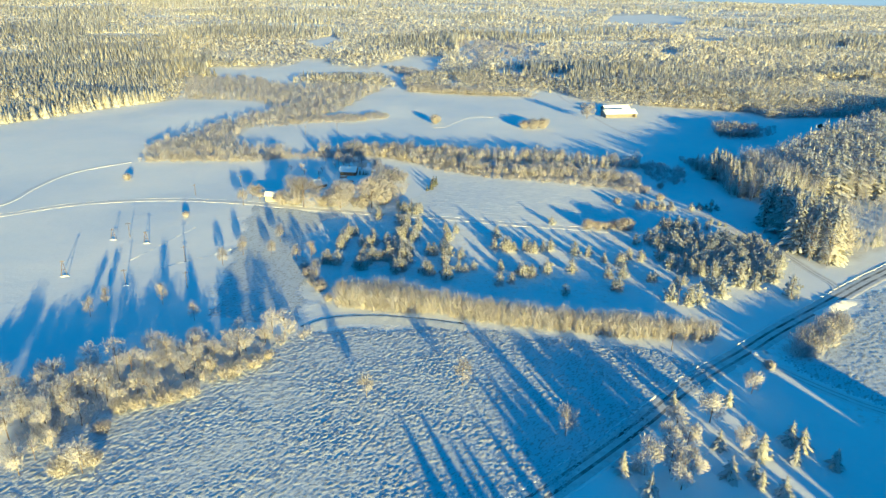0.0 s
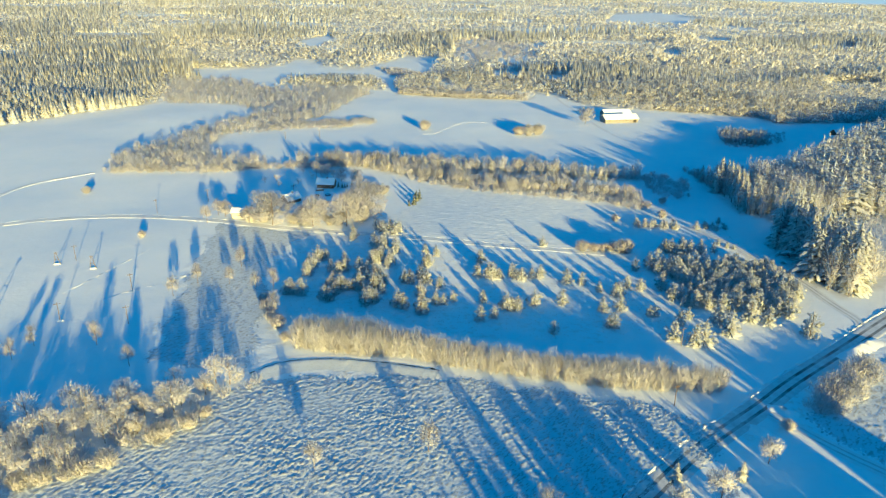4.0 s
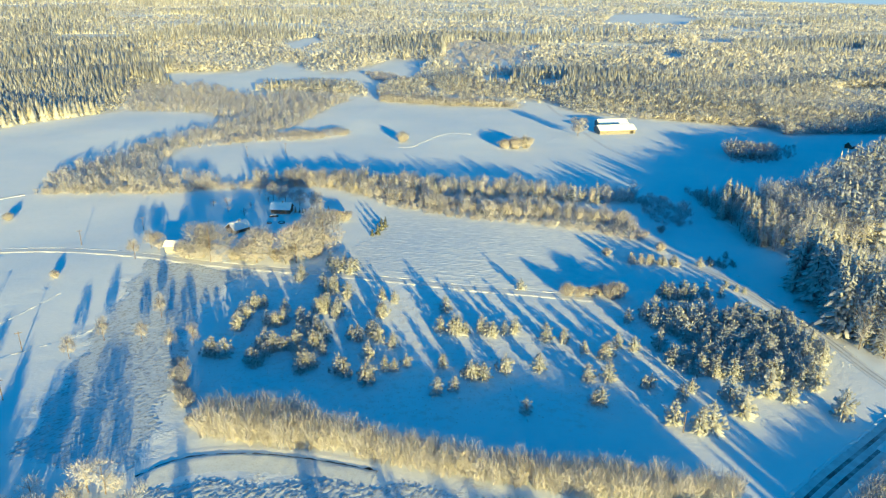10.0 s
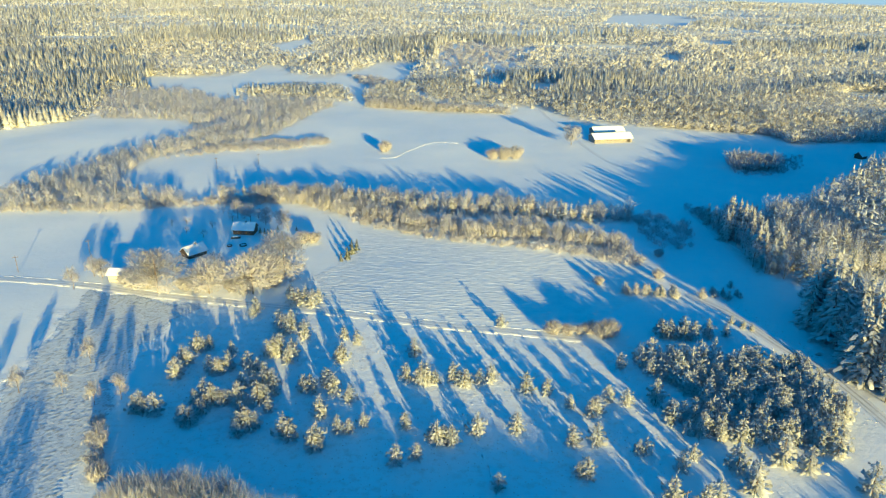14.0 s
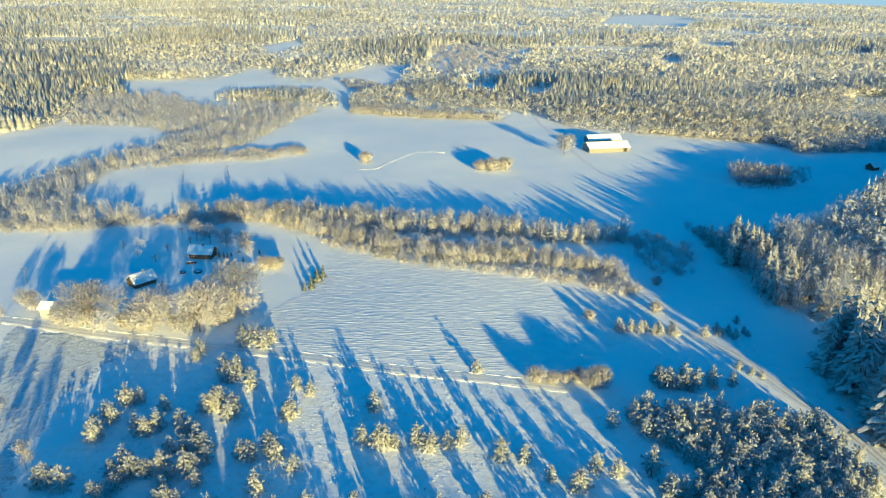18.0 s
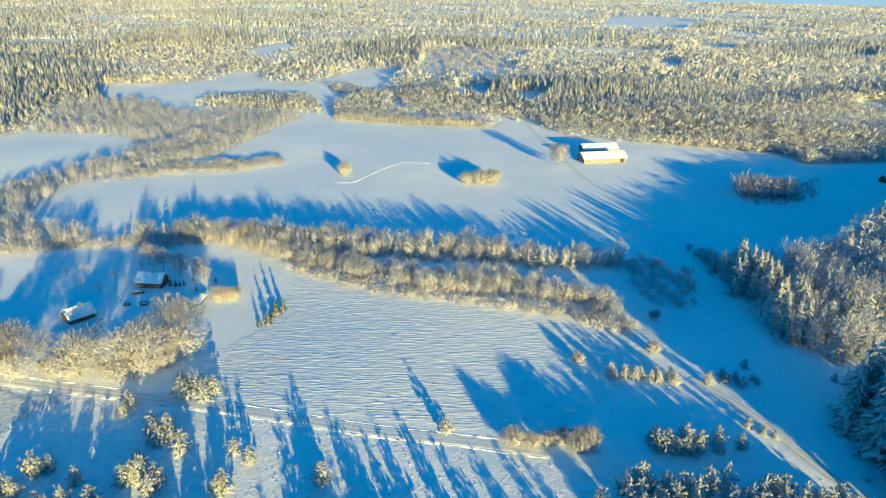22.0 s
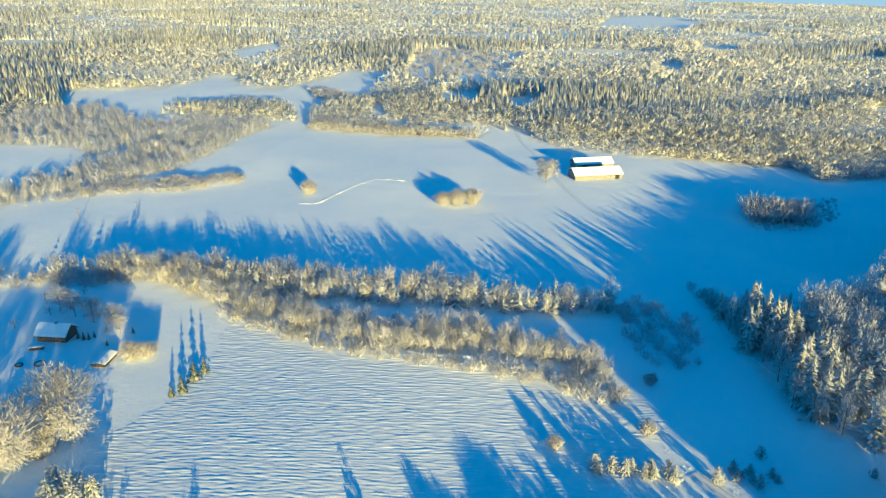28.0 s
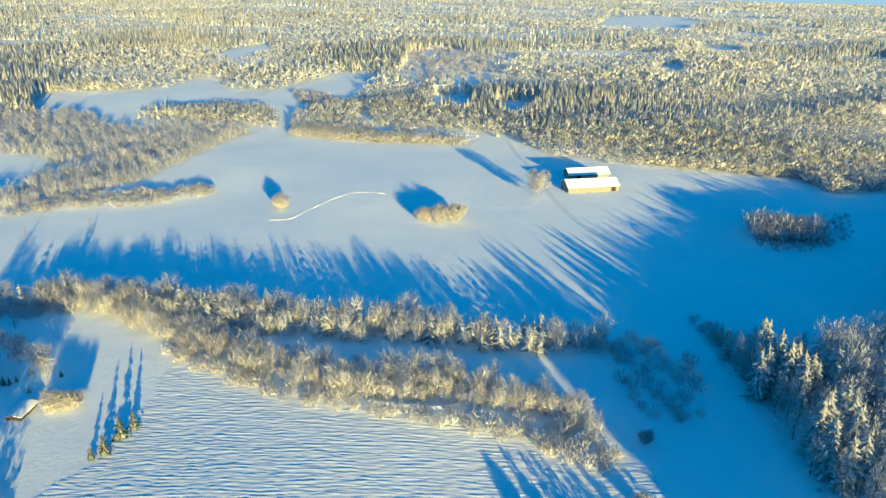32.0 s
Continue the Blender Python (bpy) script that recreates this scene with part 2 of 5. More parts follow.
CLEARINGS = [[(-277.4, 834.8), (-288.4, 879.0), (-257.0, 881.5), (-221.5, 894.3), (-192.3, 913.7), (-187.3, 979.1), (-162.2, 973.1), (-140.1, 918.1), (-113.7, 899.8), (-88.8, 905.2), (-69.0, 969.3), (-50.1, 1036.2), (-19.2, 1039.2), (5.2, 1009.6), (-3.6, 947.9), (-9.3, 901.6), (-16.5, 840.6), (-30.0, 820.8), (-42.2, 799.8), (-44.1, 765.3), (-37.1, 716.4), (-46.7, 724.9), (-62.9, 786.5), (-91.9, 819.3), (-121.1, 839.5), (-145.5, 789.2), (-173.1, 752.3), (-218.6, 760.2), (-247.2, 781.8)], [(20.3, 746.6), (33.4, 747.4), (32.1, 711.7), (28.0, 706.2)], [(43.8, 721.3), (50.0, 740.6), (70.2, 738.0), (98.2, 734.0), (113.5, 725.6), (85.6, 709.7), (62.5, 722.5), (46.7, 710.8)], [(48.7, 890.1), (95.2, 893.7), (90.6, 821.8), (60.7, 812.0)], [(-0.7, 828.2), (9.0, 803.4), (16.3, 754.5), (10.1, 754.1), (2.1, 768.4)], [(27.3, 1169.0), (63.6, 1227.4), (126.1, 1234.6), (121.2, 1118.4), (137.1, 1056.0), (123.6, 990.4), (99.2, 947.8), (78.7, 899.4), (70.8, 953.1), (55.3, 1028.9)], [(103.9, 872.3), (158.1, 876.5), (133.0, 807.0), (119.7, 786.4)], [(364.6, 1760.9), (443.1, 1696.9), (538.3, 1712.0), (702.8, 2044.4), (656.9, 2363.5), (501.9, 2245.0)], [(18.0, 1262.4), (67.0, 1321.3), (108.5, 1225.8), (158.2, 1186.9), (123.5, 1101.8), (68.9, 993.6), (37.4, 906.1), (17.5, 988.2)], [(120.5, 874.6), (138.8, 866.9), (127.6, 809.5), (114.7, 816.6)], [(324.9, 1125.1), (357.9, 1152.5), (347.0, 1076.2), (310.6, 1019.1)], [(454.6, 1375.0), (527.5, 1408.3), (495.8, 1295.2), (439.1, 1268.2)], [(424.8, 827.0), (477.3, 823.3), (459.4, 783.5), (406.8, 779.2)], [(-190.3, 1103.2), (-160.4, 1147.5), (-140.7, 1071.2), (-165.7, 1033.0)], [(607.6, 1651.8), (644.3, 1555.7), (690.1, 1692.2), (659.7, 1761.9)], [(-241.4, 1207.9), (-211.6, 1382.6), (-166.0, 1216.7), (-195.7, 1125.5)], [(446.7, 1329.6), (503.1, 1319.6), (521.7, 1392.2), (471.4, 1404.6)], [(577.4, 1195.9), (648.7, 1190.5), (699.6, 1279.5), (631.1, 1286.9)], [(132.1, 1251.8), (169.1, 1219.1), (158.7, 1151.1), (128.5, 1135.6)]]
SCRUB_ZONES = [[(-272, 848), (-215, 865), (-175, 911), (-161, 954), (-186, 1063), (-272, 1106), (-340, 1065)], [(-255, 640), (-181, 632), (-175, 666), (-221, 738), (-299, 810), (-263, 695)], [(140, 640), (222, 620), (285, 590), (480, 590), (480, 770), (262, 772), (150, 781)]]
FAR_WOOD = [(-2600, 560), (-335, 530), (-285, 600), (-245, 650), (-255, 700), (-275, 765), (-215, 785), (-125, 752), (-62, 745), (-50, 735), (-35.9, 716.4), (-17.7, 712.2), (18.2, 698.8), (37.0, 696.6), (59.3, 696.3), (83.4, 694.4), (93.4, 713.6), (113.5, 725.6), (125.3, 688.8), (139, 664), (206, 640), (266, 619), (271, 589), (309, 597), (470, 610), (3000, 700), (3000, 3600), (-2600, 3600)]
BELTS = [([(-97, 446), (-60, 447), (-47, 452), (-20, 442), (20, 430), (60, 425), (100, 420), (122, 423), (124, 432), (106, 433), (62, 442), (24, 449), (-20, 458), (-62, 457)], 3.2, 5.5, 11.5, 0.8), ([(-45, 447), (-5, 420), (40, 397), (74, 394), (98, 389), (110, 380), (108, 395), (75, 410), (40, 412), (0, 432), (-30, 450)], 2.35, 3.2, 9, 0.9), ([(-184, 428), (-131, 432), (-97, 440), (-100, 452), (-130, 462), (-146, 480), (-150, 529), (-120, 560), (-90, 600), (-75, 680), (-64, 725), (-80, 735), (-110, 690), (-140, 615), (-158, 566), (-171, 532), (-184, 490), (-196, 452)], 3.6, 3.2, 9.4, 0.9), ([(-110, 690), (-80, 735), (-125, 750), (-152, 725), (-215, 780), (-270, 765), (-255, 705), (-240, 655), (-175, 650), (-150, 625)], 4.3, 4, 9.4, 0.9), ([(-118.8, 162.1), (-112.7, 167.7), (-95.6, 161.3), (-85.0, 143.4), (-81.2, 131.1), (-87.0, 127.3), (-98.2, 127.1)], 5.6, 5, 8, 0.6), ([(-45, 452), (0, 433), (25, 428), (24, 440), (-20, 453)], 3.2, 4, 8, 0.8), ([(-66, 444), (-46, 443), (-34, 446), (-36, 460), (-64, 461)], 3.2, 5, 8.5, 0.9), ([(-125, 150), (-104, 152), (-95, 158), (-72, 172), (-62, 186), (-44, 206), (-60, 205), (-84, 194), (-104, 183), (-130, 170)], 4.4, 6, 10.5, 0.7)]
THICKETS = [([(18.0, 1262.4), (67.0, 1321.3), (108.5, 1225.8), (158.2, 1186.9), (123.5, 1101.8), (68.9, 993.6), (37.4, 906.1), (17.5, 988.2)], 9.5, 5, 9, 0.5), ([(27.3, 1169.0), (63.6, 1227.4), (126.1, 1234.6), (121.2, 1118.4), (137.1, 1056.0), (123.6, 990.4), (99.2, 947.8), (78.7, 899.4), (70.8, 953.1), (55.3, 1028.9)], 11, 5, 9, 0.4), ([(-69.2, 887.0), (-50.7, 898.3), (-21.7, 860.1), (-24.7, 831.8), (-49.1, 835.4)], 4.5, 4, 7, 0.7), ([(203.1, 522.5), (219.8, 549.9), (260.6, 558.3), (246.4, 522.0), (220.4, 507.3), (200.8, 508.9)], 3.0, 1.3, 2.8, 0.85), ([(119.8, 426.6), (130.1, 433.7), (143.1, 418.9), (141.2, 403.4), (135.3, 386.6), (128, 384), (122.4, 392), (119.9, 406.5)], 3.2, 2.6, 4.8, 0.62), ([(150, 447), (153, 415), (158, 395), (172, 400), (178, 420), (165, 432)], 3.2, 3, 5, 0.9), ([(-141, 529), (-105, 550), (-70, 557), (-46, 578), (-50, 588), (-85, 580), (-110, 568)], 3.4, 3, 5, 0.9), ([(-112, 128), (-97, 131), (-95, 145), (-86, 158), (-68, 165), (-58, 178), (-46, 198), (-40, 210), (-60, 205), (-84, 194), (-104, 183), (-125, 166)], 3.2, 2.5, 5, 0.35), ([(107, 195), (119, 209), (137, 221), (139, 215), (132, 207), (120, 197), (112, 189)], 2.2, 3, 5, 0.85), ([(-12, 424), (30, 402), (56, 393), (76, 391), (100, 386), (114, 375), (107, 367), (90, 378), (60, 387), (34, 393), (-8, 414)], 2.7, 2.2, 4.8, 0.85), ([(205, 522), (230, 516), (232, 532), (208, 538)], 3.2, 8.5, 11.5, 0.95), ([(-190, 424), (-131, 427), (-100, 436), (-60, 439), (-50, 446), (-97, 445), (-184, 432)], 3.0, 3, 5, 0.8), ([(-35.9, 716.4), (-17.7, 712.2), (18.2, 698.8), (37.0, 696.6), (59.3, 696.3), (83.4, 694.4), (74.2, 705.5), (51.4, 707.6), (36.2, 708.4), (20.4, 714.5), (-5.5, 733.2), (-34.6, 739.1)], 3.2, 5, 8, 0.95), ([(165, 651), (206, 642), (266, 621), (271, 592), (309, 599), (400, 608), (400, 622), (290, 615), (280, 635), (210, 655)], 4.0, 5, 8, 0.9)]
REED_BANDS = [([(-37, 225), (-20, 221), (1, 219), (15, 213), (36, 208), (62, 203), (86, 202), (90, 206), (64, 211), (37, 214), (12, 220), (-5, 227), (-16, 234), (-37, 234)], 1.3, 5.2, 8.0, 0.95)]
SOUTH_WOODS = [([(103, 96), (115, 92), (117, 112), (106, 116)], 4.4, 11, 15, 0.6), ([(117, 88), (129, 84), (126, 108), (115, 110)], 4.2, 15.5, 18.5, 0.6), ([(139, 84), (150, 82), (147, 106), (136, 108)], 4.5, 18, 22, 0.36), ([(40, -40), (95, -40), (60, 38), (34, 38)], 5.5, 14, 18.5, 0.36), ([(94.5, -66), (130.5, -66), (105.5, 38), (60.5, 38)], 4.8, 17.9, 24.4, 0.68), ([(130.5, -66), (200.5, -66), (155.5, 38), (108, 38)], 5.2, 15, 20.5, 0.5), ([(230, 60), (330, 190), (330, 60)], 7.0, 12, 17, 0.3)]
ROAD_BANKS = [[(130.8, 221.8), (140.1, 227.9), (149.8, 234.3)], [(96.8, 195.9), (100.4, 194.0), (103.7, 191.5)], [(87.8, 186.8), (90.7, 184.4), (93.6, 181.0)]]
PINES_A = [(-43.9, 284.1), (-42.5, 290.2), (-40.4, 298.1), (-32.6, 284.4), (-29.6, 287.1), (-32.9, 269.1), (-29.0, 269.2), (-25.9, 269.3), (-22.1, 269.4), (-16.2, 258.2), (-18.5, 255.7), (-16.4, 271.9), (-16.2, 278.5), (-22.6, 284.7), (-23.4, 277.7), (-17.8, 298.0), (-12.7, 294.5), (-11.2, 305.8), (-19.3, 309.5), (-33.2, 260.4), (-46.6, 266.0), (-42.3, 264.7)]
PINES_E = [(-35.1, 286.6), (-31.7, 284.9), (-29.9, 286.7), (-31.0, 294.8), (-24.0, 287.6), (-20.7, 284.9), (-17.8, 280.8), (-20.2, 278.4), (-13.5, 274.4), (-15.2, 270.6), (-13.2, 266.4), (-27.3, 270.3), (-24.6, 270.3), (-22.0, 269.8), (-32.2, 273.2), (-33.8, 269.5), (-30.7, 264.8), (-31.6, 259.9), (-19.3, 258.8), (-17.1, 258.8), (-14.9, 259.5), (-19.8, 263.9), (-20.7, 313.6), (-17.6, 308.5), (-19.6, 301.0), (-20.1, 294.4), (-12.9, 290.8), (-16.6, 312.4)]
PINES_B = [(-3.8, 277.2), (0.0, 278.9), (2.4, 275.3), (7.4, 271.0), (0.7, 263.9), (6.1, 257.2), (9.0, 257.3), (12.4, 259.9), (1.4, 249.9), (-5.1, 254.0), (-6.9, 255.9), (1.2, 306.1), (5.6, 302.4), (2.3, 293.1), (22.9, 259.2), (26.2, 247.2), (21.4, 245.3), (23.6, 295.5), (21.9, 282.0), (27.7, 280.5), (30.2, 280.6), (35.1, 282.3), (38.3, 279.3), (42.5, 280.9), (45.9, 282.6)]
PINES_C = [(31.1, 253.2), (34.7, 253.2), (41.1, 257.1), (51.0, 258.6), (55.2, 276.6), (60.8, 276.2), (66.1, 269.6), (76.9, 272.8), (81.7, 271.4), (72.6, 266.7), (64.3, 253.9), (70.1, 254.1), (65.6, 241.5), (45.0, 236.9), (81.5, 250.8), (84.1, 290.2), (89.3, 271.6), (91.6, 263.4), (50.9, 315.7)]
PINES_D = [(-31.3, 320.5), (-19.3, 329.1), (-13.1, 327.9), (-22.1, 335.9), (-18.9, 334.2), (-15.8, 332.5), (-13.0, 331.3), (-11.6, 332.0), (-31.1, 324.0), (101.8, 311.4), (105.2, 311.0), (108.6, 310.3), (111.6, 308.8), (116.7, 311.2), (121.9, 309.9), (101.3, 309.0), (103.5, 308.3), (105.7, 307.6), (108.3, 307.6), (110.2, 306.9), (116.2, 308.2), (88.1, 244.6), (92.3, 249.2), (94.0, 258.8)]
SAPLINGS_B = [(97.7, 343.1), (98.6, 341.6), (101.6, 342.7), (104.2, 341.3), (105.9, 342.3), (108.7, 340.9), (110.2, 342.0), (110.5, 340.0), (114.0, 341.1), (114.6, 339.1), (124.1, 338.9), (132.8, 337.2)]
SAPLINGS = [(129.0, 342.5), (130.2, 340.6), (132.5, 341.7), (137.5, 347.8), (137.2, 340.8), (137.7, 338.9), (160.4, 341.3), (132.0, 338.8), (128.7, 339.5), (127.1, 318.8), (129.7, 315.5), (131.9, 313.9)]
PINES_TALL = [(88.2, 230.1), (91.6, 230.9), (102.5, 237.6), (117.7, 244.8), (83.0, 234.2), (127.8, 236.7), (127.4, 250.4), (101.3, 244.9), (112.7, 247.4)]
DENSE_PINES = [(90.1, 297.4), (102.4, 294.1), (119.0, 296.7), (135.1, 289.6), (138.9, 273.5), (135.6, 258.6), (123.8, 251.7), (110.8, 254.8), (96.2, 254.4), (93.9, 263.5), (98.6, 275.4), (88.0, 288.6)]
FARM_TREES = [(-70, 338.5), (-51.5, 338.5), (-36, 338.5), (-27.5, 353.5)]
BARN_TREE = [(117, 584)]
YARD_TREES = [(-95, 350), (-99, 352), (-49, 412), (-57, 416), (-64, 420), (-40, 408)]
SINGLE_BIRCHES = [(-71.2, 290.1), (-71.2, 274.0), (-83.0, 273.7), (-54.2, 271.5), (-48.3, 248.2), (-100.6, 339.7), (-60.0, 268.5), (-20.8, 168.3), (6.0, 174.9), (31.7, 151.3), (-88.1, 262.3), (-83.1, 212.9), (-98.6, 225.6), (-119.7, 216.2), (-117.9, 225.0)]
BUSHES = [(-178.1, 385.7), (-122.9, 321.1), (98.3, 186.1), (67.3, 311.2), (71.9, 310.5), (75.7, 311.1), (79.3, 312.0), (85.5, 310.5), (89.9, 351.3), (113.5, 357.0), (120.3, 380.4)]
BANK_BUSHES = [(-69.4, 168.0), (-76.7, 163.3), (-81.9, 162.2), (-86.2, 160.6), (-73.9, 165.3), (-59.9, 179.2), (-55.2, 183.5), (-68.4, 181.4), (-62.4, 178.0), (-52.7, 188.5), (-86.0, 150.9), (-82.7, 138.7), (-88.3, 134.8), (-51.2, 251.0), (-45.3, 239.1), (-54.7, 259.2), (-41.0, 230.5), (-48.6, 244.3)]
BIG_BUSHES = [(-7.2, 557.2), (61.3, 542.9), (68.2, 542.1), (75.7, 544.6)]
DITCH = [(-9.0, 539.7), (0.4, 542.2), (6.0, 555.6), (19.1, 578.8), (25.6, 584.3), (40.2, 582.4)]
BARN_LANE = [(112.5, 756.5), (113.5, 690.7), (119.7, 642.8), (124.3, 587.9), (129.6, 552.5), (136.0, 524.2)]
TRAILS = [[(-112.0, 258.6), (-106.6, 264.4), (-100.5, 269.7), (-94.2, 275.3), (-88.8, 282.0)], [(-128.4, 263.1), (-123.9, 276.6), (-120.1, 288.4), (-113.7, 307.9)], [(37.5, 267.1), (40.3, 256.8), (43.8, 241.5), (45.3, 233.2)], [(150.9, 442.9), (151.5, 425.6), (154.6, 395.8), (158.0, 380.5)], [(-90.9, 296.7), (-91.4, 312.3), (-88.0, 330.2), (-84.1, 340.3)]]
LOGS = [(-57.8, 394.4)]
RINGS = [(-52.3, 385.9), (-57.7, 384.9)]
YARD_SPRUCES = [(-49.0, 401.6), (-46.9, 400.8), (-45.5, 401.3), (-44.5, 402.7), (-42.4, 406.4), (-38.3, 397.6), (-33.9, 405.8), (-81.6, 347.2)]
FRUIT_TREES = [(-85.0, 412.2), (-81.1, 400.6), (-72.0, 395.2), (-58.8, 368.0), (-37.6, 405.2), (-73.2, 428.2), (-65.6, 416.8), (-62.3, 433.0), (-55.0, 422.3), (-61.2, 421.1), (-90.9, 409.6), (-72.0, 407.8)]
MID_BUSHES = [(-27.9, 390.5), (-23.5, 391.5), (85.1, 309.8), (82.8, 309.0)]
HEDGE = [(-81, 343), (-61, 341), (-44, 340.5), (-30.5, 345), (-57, 343), (-40, 342.5), (-75, 343)]
TRIO = [(-9.1, 370.9), (-6.7, 372.7), (-5.8, 379.2), (-4.4, 383.4)]
ROAD_SPRUCES = [(42.9, 136.9), (46.9, 138.4), (47.5, 129.6), (69.2, 147.0), (67.9, 135.7), (87.7, 148.9), (85.8, 141.8), (94.5, 139.9), (89.8, 146.7), (78.4, 143.8), (73.3, 135.8), (74.0, 132.9), (77.7, 129.7), (63.3, 165.4), (78.8, 166.2)]
ROAD_BIRCHES = [(60.6, 154.0), (56.1, 146.1), (55.1, 131.6), (59.1, 135.6), (61.1, 146.1), (70.7, 157.7), (74.8, 146.0), (87.4, 172.0), (48.0, 136.4), (54.3, 137.5)]
POLES = [(-118.6, 242.2), (-138.6, 293.9), (-94.8, 239.9), (-104.7, 266.6), (-100.6, 508.6), (-79.3, 519.8), (-110.9, 373.9), (-130.0, 356.1), (84.3, 230.0), (72.0, 196.0)]
FRAME_POLES = [(-146.1, 251.0, 6.5), (-144.2, 290.2, 5.2), (-128.1, 286.1, 5.5)]
HEAPS = [(-146.1, 251.0, 1.3, 0.45), (-144.2, 290.2, 1.2, 0.4), (-128.1, 286.1, 1.2, 0.4), (-118.6, 242.2, 0.8, 0.35)]


FURROWED = [(-20, 331), (30, 321), (75, 314), (100, 336), (116, 356), (121, 364), (113, 380), (94, 389), (72, 392), (53, 394), (39, 397), (28, 410), (8, 420), (-8, 425), (-6, 400), (-4, 380), (-10, 366), (-20, 352)]
FURROWED_FAR = [(-60, 590), (110, 560), (128, 600), (70, 670), (-20, 672), (-45, 700)]
ROUGH_NEAR = [(-150, 95), (-97, 128), (-90, 145), (-66, 160), (-55, 178), (-40, 207), (0, 212), (70, 196), (86, 185), (20, 120), (0, 60)]
ROUGH_STRIP = [(-78, 215), (-48, 212), (-62, 300), (-52, 328), (-95, 340), (-88, 280)]
ROUGH_EAST = [(96, 196), (180, 262), (400, 400), (400, 100), (130, 150)]
ROUGH_MEADOW = [(-95, 342), (-20, 326), (75, 308), (92, 290), (88, 240), (0, 228), (-45, 235), (-48, 300), (-80, 330)]


def axis(a, b, step, lo, hi, grow=1.1, most=45.0):
    mid = list(np.arange(a, b + step / 2, step))
    s = step
    while mid[-1] < hi:
        s = min(s * grow, most)
        mid.append(min(mid[-1] + s, hi))
    s = step
    while mid[0] > lo:
        s = min(s * grow, most)
        mid.insert(0, max(mid[0] - s, lo))
    return np.array(mid)


def build_ground():
    gx, gy = axis(-230, 320, 4.7, -4200, 4200), axis(90, 640, 4.7, -900, 4900)
    X, Y = np.meshgrid(gx, gy)
    x, y = X.ravel(), Y.ravel()
    jx, jy = x + 5 * np.sin(y / 6.1) + 3 * np.sin(y / 2.3), y + 5 * np.sin(x / 7.3) + 3 * np.sin(x / 2.9)
    rough = np.full(len(x), 0.07)
    for poly, v in ((ROUGH_NEAR, 0.8), (ROUGH_STRIP, 0.9), (ROUGH_EAST, 0.7), (ROUGH_MEADOW, 0.5)):
        rough[inside(poly, jx, jy)] = v
    plough = np.zeros(len(x))
    plough[inside(FURROWED_FAR, x, y)] = 0.9
    brush = np.zeros(len(x))
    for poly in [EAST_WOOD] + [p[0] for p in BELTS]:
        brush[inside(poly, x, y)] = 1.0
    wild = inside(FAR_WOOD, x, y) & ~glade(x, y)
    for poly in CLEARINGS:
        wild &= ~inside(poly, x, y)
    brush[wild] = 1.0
    nx, ny = len(gx), len(gy)
    i = (np.arange(ny - 1)[:, None] * nx + np.arange(nx - 1)[None, :]).ravel()
    faces = np.stack([i, i + 1, i + nx + 1, i + nx], 1)
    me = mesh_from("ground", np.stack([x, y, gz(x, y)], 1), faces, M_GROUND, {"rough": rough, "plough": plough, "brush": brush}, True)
    tagged(new("ground", me), "snow-covered fields, furrows and rough meadow", "ground", kind="structure")


build_ground()


def build_backdrop():
    """The pale air over the farthest woods, painted on a glowing strip at the horizon."""
    m = bpy.data.materials.new("painted_horizon_haze")
    m.use_nodes = True
    n = m.node_tree
    # emission holds the haze's brightness and covers the sky behind; it is no lamp
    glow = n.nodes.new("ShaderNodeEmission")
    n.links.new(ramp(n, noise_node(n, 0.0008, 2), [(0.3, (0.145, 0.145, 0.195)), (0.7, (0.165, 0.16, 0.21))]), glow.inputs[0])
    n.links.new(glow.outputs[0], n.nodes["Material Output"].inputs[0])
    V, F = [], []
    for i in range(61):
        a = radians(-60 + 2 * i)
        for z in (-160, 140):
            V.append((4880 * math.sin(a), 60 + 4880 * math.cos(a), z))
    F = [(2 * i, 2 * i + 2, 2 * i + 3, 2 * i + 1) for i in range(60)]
    tagged(new("backdrop", mesh_from("backdrop", V, F, m)), "glowing strip painted as pale blue winter haze at the far horizon", "sky", kind="structure")


build_backdrop()


# ---- roads and tracks ----
def resample(line, step):
    pts = [Vector((*p, 0)) for p in line]
    out = []
    for k in range(len(pts) - 1):
        p0, p1, p2, p3 = pts[max(k - 1, 0)], pts[k], pts[k + 1], pts[min(k + 2, len(pts) - 1)]
        m = max(int((p2 - p1).length / step), 1)
        for j in range(m):
            s = j / m
            out.append(0.5 * (2 * p1 + (p2 - p0) * s + (2 * p0 - 5 * p1 + 4 * p2 - p3) * s * s + (3 * p1 - p0 - 3 * p2 + p3) * s ** 3))
    return out + [pts[-1]]


def ribbon(line, width, lift, profile, step=2.0, jitter=0.0, seed=1):
    """Verts and quads of a strip along a line; profile: (across -1..1, height) pairs."""
    r = np.random.default_rng(seed)
    pts = resample(line, step)
    verts, faces, across = [], [], []
    k = len(profile)
    for i, p in enumerate(pts):
        d = (pts[min(i + 1, len(pts) - 1)] - pts[max(i - 1, 0)]).normalized()
        side = Vector((d.y, -d.x, 0))
        for a, h in profile:
            j = r.normal() * jitter
            q = p + side * (a * width / 2 + j * 0.5)
            verts.append((q.x, q.y, float(gz(q.x, q.y)) + lift + h * (1 + j * 1.2)))
            across.append(a)
    for i in range(len(pts) - 1):
        for j in range(k - 1):
            faces.append((i * k + j, i * k + j + 1, (i + 1) * k + j + 1, (i + 1) * k + j))
    return verts, faces, across


